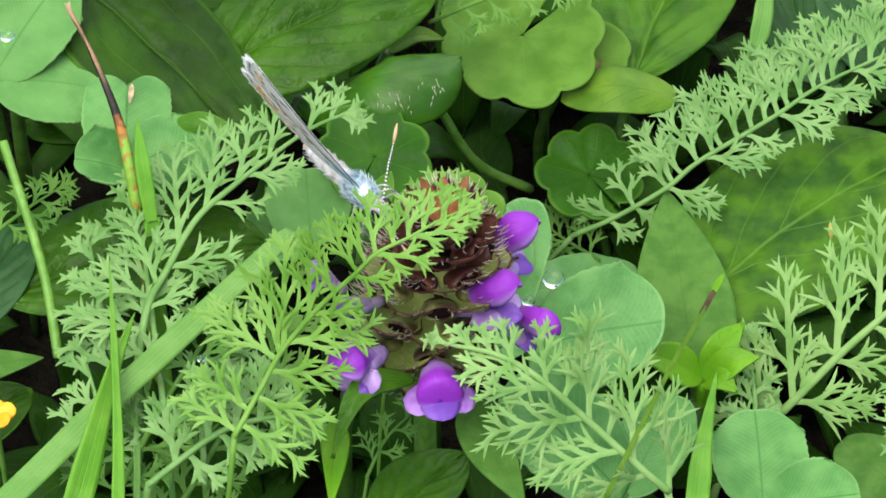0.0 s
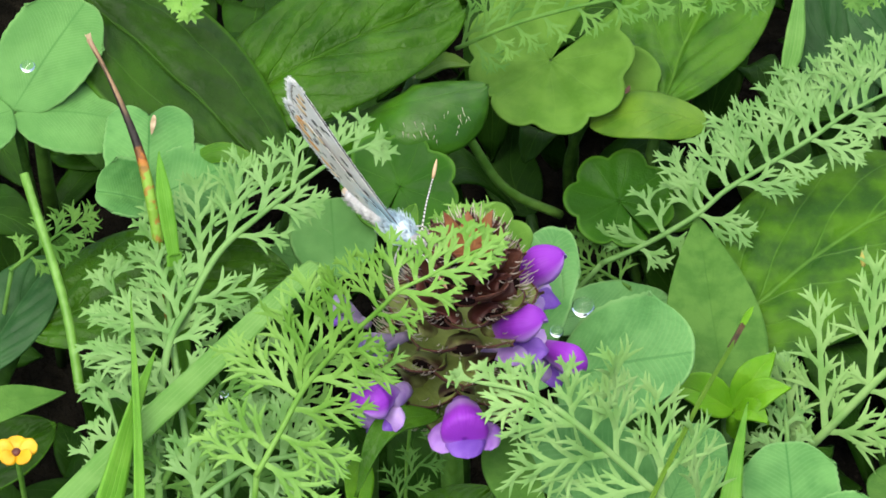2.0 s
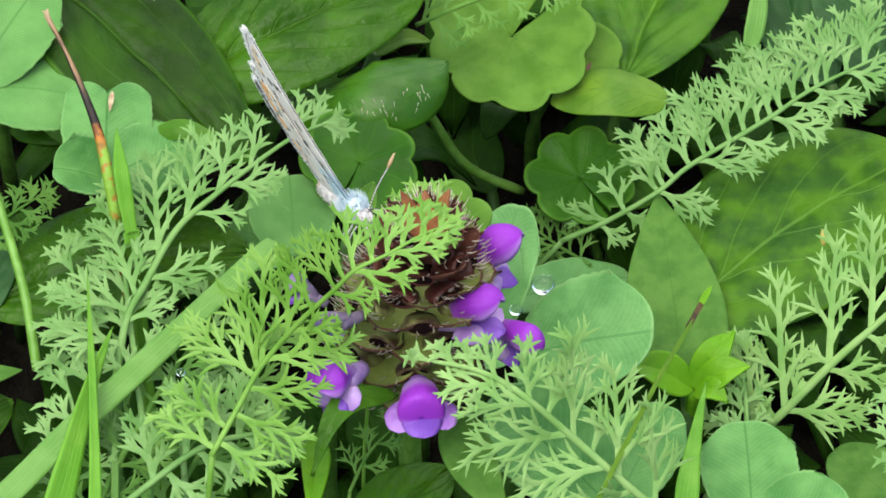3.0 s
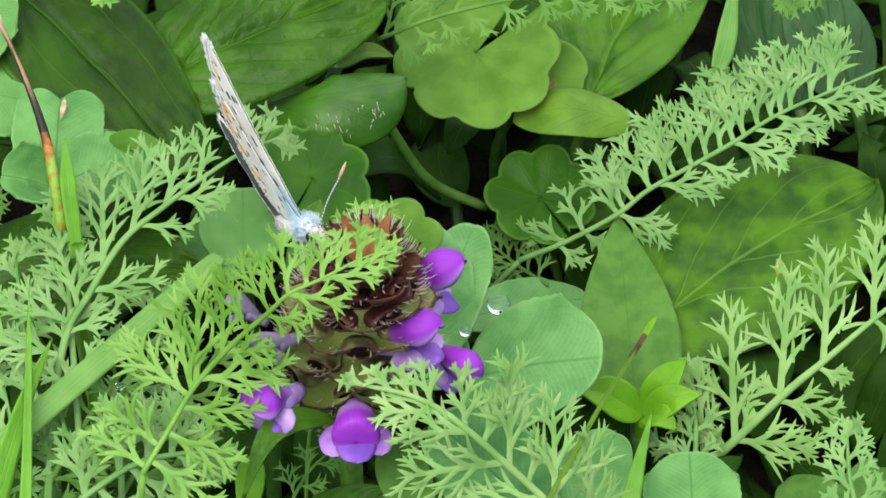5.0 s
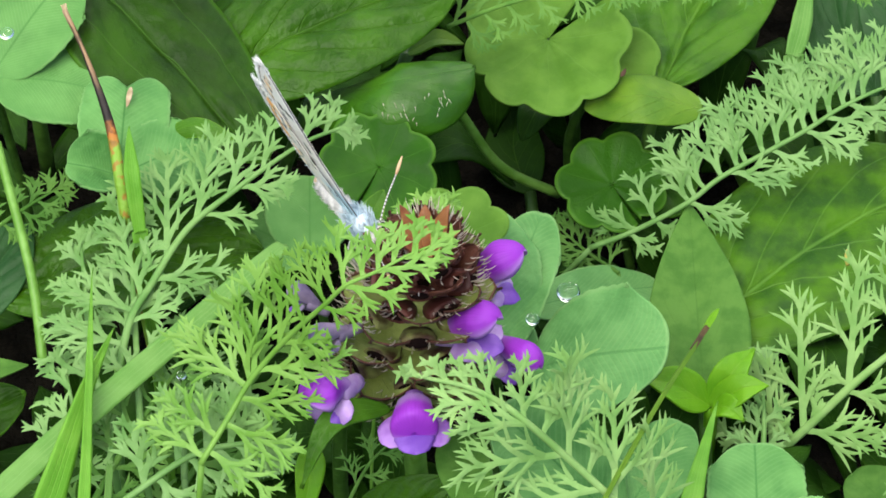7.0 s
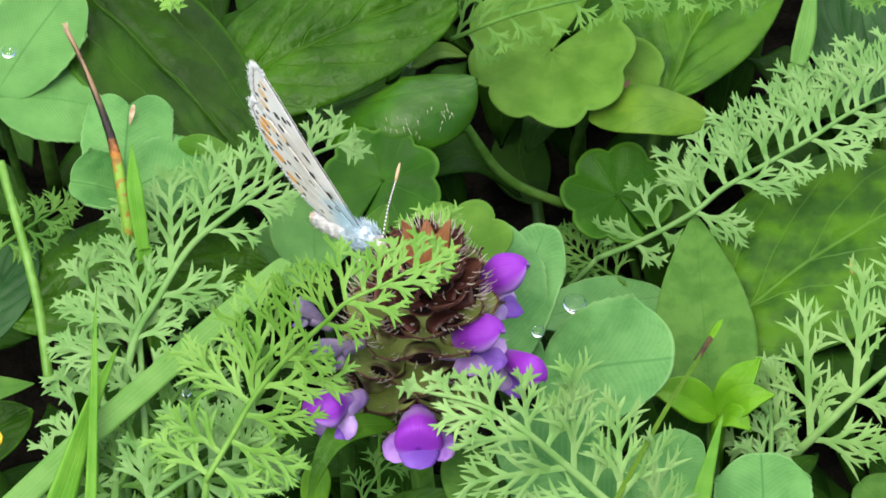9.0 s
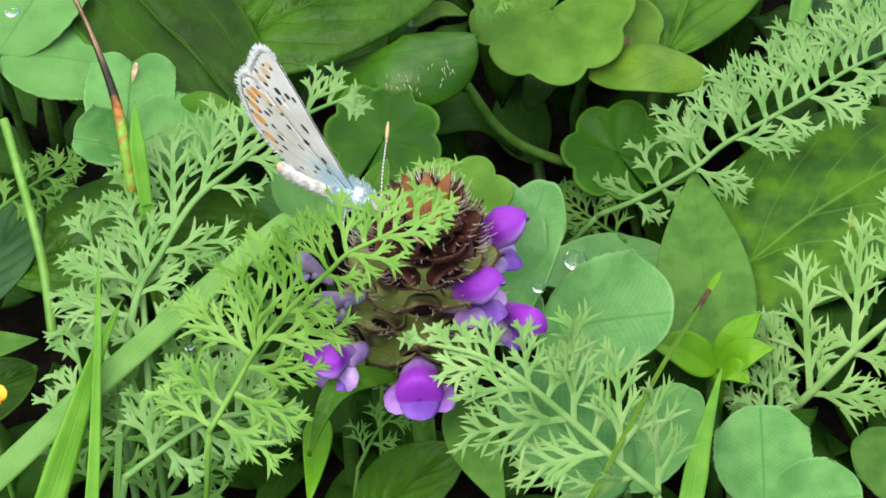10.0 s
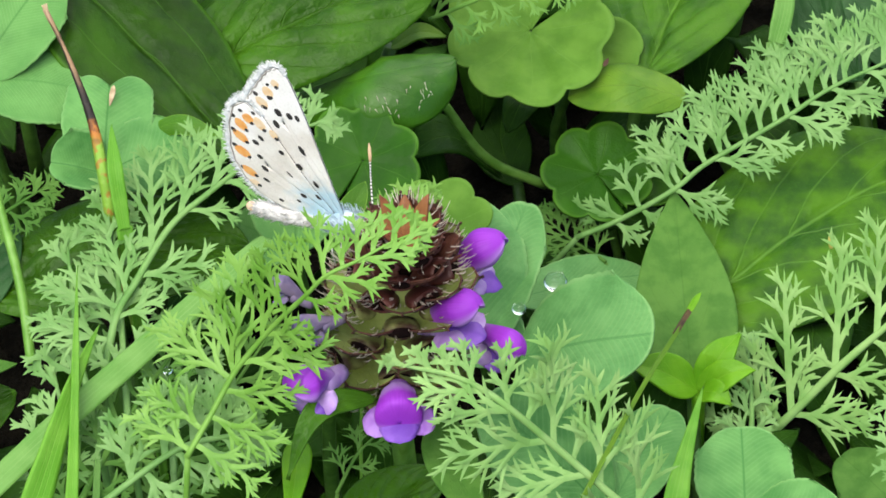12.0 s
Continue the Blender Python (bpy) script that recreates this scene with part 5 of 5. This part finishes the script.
# place, half length towards the shoulder, half width
FORE_BLACK = ((14.6, 1.6, 0.62, 0.34), (14.2, 0.5, 0.55, 0.3), (14.0, -0.3, 0.5, 0.24), (13.0, 2.4, 0.62, 0.32), (9.6, 0.8, 0.75, 0.24), (16.9, 3.3, 0.32, 0.26), (16.5, 1.9, 0.3, 0.24), (15.2, 3.0, 0.3, 0.3), (18.2, 1.5, 0.2, 0.2))
HIND_BLACK = ((13.6, 7.1, 0.3, 0.26), (14.5, 5.9, 0.28, 0.24), (14.3, 4.5, 0.3, 0.2), (11.7, 7.8, 0.36, 0.26), (9.4, 8.6, 0.36, 0.26), (10.2, 5.8, 0.42, 0.3), (10.9, 4.9, 0.42, 0.28), (8.2, 6.1, 0.42, 0.28), (6.5, 6.2, 0.52, 0.28),
              (4.8, 6.7, 0.4, 0.24), (6.2, 8.9, 0.34, 0.26), (9.2, 3.2, 0.4, 0.24), (7.4, 1.9, 0.55, 0.28), (6.1, 3.5, 0.5, 0.1), (5.0, 0.95, 0.5, 0.2), (3.1, 1.4, 0.45, 0.2), (3.1, 3.1, 0.4, 0.26), (2.2, 4.0, 0.3, 0.18), (2.0, 6.1, 0.34, 0.22))
FORE_ORANGE = ((15.8, 3.0, 0.75, 0.6, 0), (17.2, 1.8, 0.7, 0.55, 0), (18.4, 0.6, 0.5, 0.45, 0))
HIND_ORANGE = ((12.5, 6.6, 0.85, 0.62, 1), (13.5, 5.4, 0.7, 0.6, 1), (10.8, 7.3, 0.9, 0.62, 1), (8.6, 8.0, 0.95, 0.66, 1), (5.8, 8.3, 0.85, 0.6, 1), (4.2, 8.3, 0.55, 0.42, 0), (12.9, 4.3, 0.9, 0.55, 0), (11.6, 3.2, 0.6, 0.4, 0))


def outline(points, n, closed=True):
    p = np.array(points + (points[0],) if closed else points, float)
    q = np.vstack([p[-2], p, p[1]]) if closed else np.vstack([2 * p[0] - p[1], p, 2 * p[-1] - p[-2]])
    out = []
    for u in np.linspace(0, len(p) - 1 - 1e-9, n, endpoint=not closed):
        k, s = int(u), u - int(u)
        a, b, c, d = q[k : k + 4]
        out.append(0.5 * (2 * b + (c - a) * s + (2 * a - 5 * b + 4 * c - d) * s**2 + (3 * b - a - 3 * c + d) * s**3))
    return np.array(out)


def camber(x, y):
    """The gentle swell of both wings and the fine corrugation between their veins."""
    return 0.3 * np.sin(np.clip(x, 0, 21) * 0.15) * np.cos((y - 3) * 0.2) + 0.02 * np.sin(np.arctan2(y + 2, x + 3) * 34)


def wing_plate(points, z, thick):
    """A thin wing with its outline in the x, y plane."""
    edge = outline(points, 96)
    mid = edge.mean(0)
    rings = [mid + (edge - mid) * rho for rho in np.linspace(0.03, 1, 12)]
    grid = np.array([np.column_stack([g, z + camber(g[:, 0], g[:, 1])]) for g in rings])
    grid = np.concatenate([grid, grid[:, :1]], 1)
    return sheet(grid, np.zeros_like(grid) + (0, 0, 1.0), grid[..., :2] * 0.05, thick)


def mark(x, y, z, long, wide, n=14):
    """A flat oval patch of scales, its long axis towards the shoulder."""
    d = unit((x + 3, y + 1))
    a = np.linspace(0, 2 * math.pi, n, endpoint=False)
    px, py = long * np.cos(a) * (1 - 0.12 * np.sin(a * 2 + x)), wide * np.sin(a)
    p = np.column_stack([x + px * d[0] - py * d[1], y + px * d[1] + py * d[0]])
    top = np.column_stack([p, z + camber(p[:, 0], p[:, 1])])
    v = np.vstack([top, top - (0, 0, 0.02)])
    f = [tuple(range(n)), tuple(range(2 * n - 1, n - 1, -1))] + [(i, n + i, n + (i + 1) % n, (i + 1) % n) for i in range(n)]
    return v, f, v[:, :2] * 0.05


def fringe_hairs(points, first, last, z, count, seed):
    """Fine white hairs that stand out from a wing's outer margin."""
    r = np.random.default_rng(seed)
    line = outline(points[first:last], count, closed=False)
    way = np.gradient(line, axis=0)
    out = np.column_stack([way[:, 1], -way[:, 0]]) / np.linalg.norm(way, axis=1)[:, None]
    hairs = []
    for k, (p, o) in enumerate(zip(line, out)):
        ends = min(1.0, 0.45 + 6.0 * min(k, count - k) / count)
        for size, w in ((r.uniform(0.35, 0.5), 0.15), (r.uniform(0.5, 0.95) * ends, 0.09)):
            d = unit(np.append(o + r.uniform(-0.22, 0.22, 2), r.uniform(-0.15, 0.2)))
            a = np.append(p - o * 0.12, z + camber(p[0], p[1]) + r.uniform(-0.05, 0.03))
            hairs.append(tube([a, a + d * size], [w, w * 0.85, w * 0.25], (0, 0, 1), 4, 0.35, 3))
    return joined(hairs)


def margin_line(points, first, last, z):
    """The thin dusky line inside the fringe, scalloped between the veins."""
    line = outline(points[first:last], 60, closed=False)
    way = np.gradient(line, axis=0)
    out = np.column_stack([way[:, 1], -way[:, 0]]) / np.linalg.norm(way, axis=1)[:, None]
    line = line - out * (0.16 + 0.14 * np.abs(np.sin(np.linspace(0, 7 * math.pi, 60))))[:, None]
    return tube(np.column_stack([line, z + camber(line[:, 0], line[:, 1])]), [0.05, 0.09, 0.09, 0.05], (0, 0, 1), 6, 0.3, 60)


def wing_side(butterfly, sign):
    """Fore and hind wing of one side, hinged at the thorax; sign 1 is the side whose underside shows."""
    def add(name, geo, mat, parent, label=""):
        v, f, u = geo
        if sign < 0:
            swell = camber(v[:, 0], v[:, 1])
            v, f = np.column_stack([v[:, :2], 2 * swell - v[:, 2]]), [t[::-1] for t in f]
        ob = new(name, mesh_of(name, (v, f, u), mat))
        ob.parent = parent
        if name.endswith(("spot", "tip")):
            ob.data.shade_flat()
        return tagged(ob, label)

    fore = add("forewing", wing_plate(FOREWING, 0.1, 0.03), WING, butterfly, "pale grey spotted underside of the forewing")
    hind = add("hindwing", wing_plate(HINDWING, 0.24, 0.03), WING, butterfly, "pale grey underside of the hindwing with orange spots")
    add("upperside", wing_plate(FOREWING, 0.06, 0.03), WING_TOP, fore, "dark grey-brown upperside")
    add("upperside", wing_plate(HINDWING, 0.2, 0.03), WING_TOP, hind, "dark grey-brown upperside")
    tagged(add("fringe", fringe_hairs(FOREWING, 5, 12, 0.09, 100, 3), FRINGE, fore, "white hairy fringe"), kind="stuff")
    tagged(add("fringe", fringe_hairs(HINDWING, 3, 14, 0.22, 170, 4), FRINGE, hind, "white hairy fringe"), kind="stuff")
    add("margin_line", margin_line(FOREWING, 6, 12, 0.11), DUSK, fore)
    add("margin_line", margin_line(HINDWING, 3, 13, 0.25), DUSK, hind)
    for wing, high, black, orange in ((fore, 0.12, FORE_BLACK, FORE_ORANGE), (hind, 0.26, HIND_BLACK, HIND_ORANGE)):
        for x, y, long, wide, strong in orange:
            add("orange_spot", mark(x, y, high, long, wide), ORANGE if strong else PALE_ORANGE, wing)
            add("black_tip", mark(*(np.array([x, y]) - unit((x + 3, y + 1)) * long * 0.95), high + 0.012, 0.22, 0.24), BLACK, wing)
        for x, y, long, wide in black:
            add("black_spot", mark(x, y, high, long * 0.9, wide), BLACK, wing)
    return fore, hind


def butterfly():
    ob = thing("butterfly", (0, 0, 0), "small blue butterfly with pale spotted wings on the flower head", "butterfly")
    ob["base"] = [0.0, 0.0, 0.0]
    aft = np.array([0.0, 1.0, 0.0])
    across = np.array([0, 0, 1.0])
    axes = np.array([aft, np.cross(across, aft), across])
    part("thorax", ball((-0.6, 0.3, 0), axes, (2.5, 1.5, 1.2)), WING_BLUE, ob, "pale blue-grey furry thorax")
    tail = unit((0.1, 1.0, 0))
    tail_axes = np.array([tail, np.cross(across, tail), across])
    part("abdomen", ball(tail * 6.2 - (0.9, 0, 0), tail_axes, (4.6, 1.0, 0.95), 16, 18), SILVER, ob, "grey furry abdomen")
    part("tail_tip", ball(tail * 10.5 - (0.85, 0, 0), tail_axes, (0.6, 0.55, 0.5)), TAIL, ob, "buff tip of the abdomen")
    feelers = []
    head = part("head", ball((-0.9, -2.7, 0), axes, (1.0, 1.0, 1.15)), FUR, ob)
    for s in (-1, 1):
        part("eye", ball((-0.8, -3.0, 0.75 * s), axes, (0.5, 0.6, 0.42)), EYE, head)
        a0 = np.array([-0.3, -3.3, 0.35 * s])
        a1 = np.array(NEAR_FEELER if s > 0 else FAR_FEELER, float)
        a2 = a1 + unit(a1 - a0) * 1.9
        feeler = part("antenna", tube([a0, (a0 + a1) / 2 + (0.3, -0.2, 0), a1], [0.08, 0.07], (0.3, 0.2, 1), 6, 1.0, 14), BANDED, ob, "banded black and white antenna")
        feelers.append(feeler)
        part("club", tube([a1, (a1 + a2) / 2, a2], [0.11, 0.19, 0.17, 0.06], (0.3, 0.2, 1), 8, 1.0, 8), ANTENNA_TIP, feeler, "orange-brown club")
        for k in range(3):
            h = aft * (1.2 - 1.3 * k) + across * s * 0.8 + np.array([-1.4, 0.0, 0])
            knee = h + np.array([-1.0, -0.3 + 0.3 * k, 1.5 * s])
            part("leg", tube([h, knee, knee + np.array([-2.2, 0.2, 0.2 * s])], [0.11, 0.08, 0.06], (0.3, 0.9, 0.2), 6, 1.0, 8), FUR, ob)
    r = np.random.default_rng(9)
    tufts, down = [], []
    for _ in range(420):
        u, a = r.uniform(1.8, 10.4), r.uniform(0, 6.28)
        out = tail_axes[1] * math.cos(a) + tail_axes[2] * math.sin(a)
        q = tail * u - (0.9, 0, 0) + out * 0.95 * math.sqrt(max(0.05, 1 - ((u - 6.2) / 4.7) ** 2))
        tufts.append(tube([q, q + unit(out * 0.6 + aft * 1.4) * r.uniform(0.35, 0.8)], [0.05, 0.012], (0.31, 0.2, 0.9), 3, 1.0, 2))
    for _ in range(520):
        a, u = r.uniform(0, 6.28), r.uniform(-2.4, 2.9)
        out = axes[1] * math.cos(a) + axes[2] * math.sin(a)
        q = aft * u + np.array([-0.6, 0.3, 0]) + out * 1.25 * math.sqrt(max(0.1, 1 - (u / 3.0) ** 2))
        down.append(tube([q, q + unit(out * 0.6 + np.array([1.1, 0.35, 0]) + r.uniform(-0.3, 0.3, 3)) * r.uniform(0.4, 1.1)], [0.05, 0.012], (0.31, 0.2, 0.9), 3, 1.0, 2))
    tagged(part("down", joined(down), WING_BLUE, ob, "pale blue down"), kind="stuff")
    tagged(part("fur", joined(tufts), SILVER, ob, "fine pale fur"), kind="stuff")
    return ob, wing_side(ob, 1), wing_side(ob, -1), feelers


NEAR_FEELER, FAR_FEELER, RAISED_FEELER = (-1.0, -9.0, 1.5), (3.4, -6.6, -3.8), (2.4, -1.8, -4.6)
insect, near_wings, far_wings, antennae = butterfly()
FLIGHT = [
    (0, -7.83, 4.96, 68.26, -140.4, -60.6, 173.9),
    (0.5, -7.40, 5.97, 68.11, -139.5, -59.9, 173.4),
    (1, -6.74, 6.77, 66.63, -141.5, -61.8, 175.2),
    (1.5, -7.74, 7.76, 65.43, -124.7, -60.0, 158.6),
    (2, -6.33, 7.90, 64.24, -125.4, -60.6, 159.8),
    (2.5, -6.30, 8.67, 64.18, -113.3, -49.0, 142.6),
    (3, -6.64, 8.77, 63.40, -110.4, -49.8, 136.3),
    (3.2, -5.83, 8.58, 63.05, -111.0, -55.2, 135.1),
    (4.8, -5.53, 10.16, 61.35, -99.7, -41.5, 126.3),
    (5, -5.61, 10.58, 61.24, -100.5, -41.9, 127.9),
    (5.5, -5.54, 10.09, 61.26, -92.8, -31.8, 123.0),
    (6, -5.65, 10.52, 61.43, -98.6, -43.0, 125.1),
    (6.5, -5.69, 10.71, 60.95, -120.5, -61.4, 150.8),
    (7, -6.26, 10.54, 60.53, -119.6, -60.5, 150.5),
    (7.2, -6.21, 10.83, 60.56, -119.3, -60.0, 152.1),
    (8.8, -5.76, 10.89, 60.98, -107.6, -56.7, 146.2),
    (9, -6.14, 10.62, 60.79, -102.1, -53.7, 142.0),
    (9.5, -6.61, 9.48, 62.41, -128.9, -60.1, 168.9),
    (9.6, -6.61, 9.47, 62.63, -125.6, -59.2, 169.0),
    (9.7, -6.93, 9.75, 63.09, -124.5, -64.9, 168.7),
    (9.8, -6.60, 9.53, 63.12, -116.6, -67.2, 162.6),
    (9.9, -6.61, 8.94, 62.91, -113.3, -67.5, 162.9),
    (10, -6.89, 8.36, 62.70, -111.0, -67.7, 161.9),
    (10.5, -6.54, 8.97, 62.47, -110.9, -67.9, 165.3),
    (11, -6.11, 9.50, 61.97, -109.0, -70.7, 170.5),
    (11.5, -6.03, 9.20, 61.58, -102.0, -71.2, 160.6),
    (12, -5.98, 8.93, 61.66, -86.6, -72.9, 152.3),
]

# How far the far hindwing is rubbed back along the near one, in degrees.
RUB = [(0, 0), (2, 0), (2.5, 8), (3, 22), (3.2, 26), (4.8, 28), (5.5, 27), (6, 28), (6.5, 22), (7, 16), (7.2, 12), (8.8, 0), (12, 0)]
# How far the far antenna is swung from its forward pose back towards the wings.
SWING = [(0, 1), (2, 1), (2.5, 0), (6, 0), (6.5, 0.9), (7, 1), (12, 1)]


def motions():
    walk(insect, [(t, pose(x * MM, y * MM, z * MM, rx, ry, rz)) for t, x, y, z, rx, ry, rz in FLIGHT])
    walk(far_wings[1], [(t, Matrix.Translation((0, a * 0.06 * MM, 0)) @ Matrix.Rotation(radians(a), 4, "Z")) for t, a in RUB])
    root = Vector((-0.3, -3.3, -0.35)) * MM
    ahead, raised = (Vector(p) * MM - root for p in (FAR_FEELER, RAISED_FEELER))
    turn = ahead.rotation_difference(raised)
    walk(antennae[0], [(t, Matrix.Translation(root) @ Matrix.Rotation(turn.angle * u, 4, turn.axis) @ Matrix.Translation(-root)) for t, u in SWING])


motions()
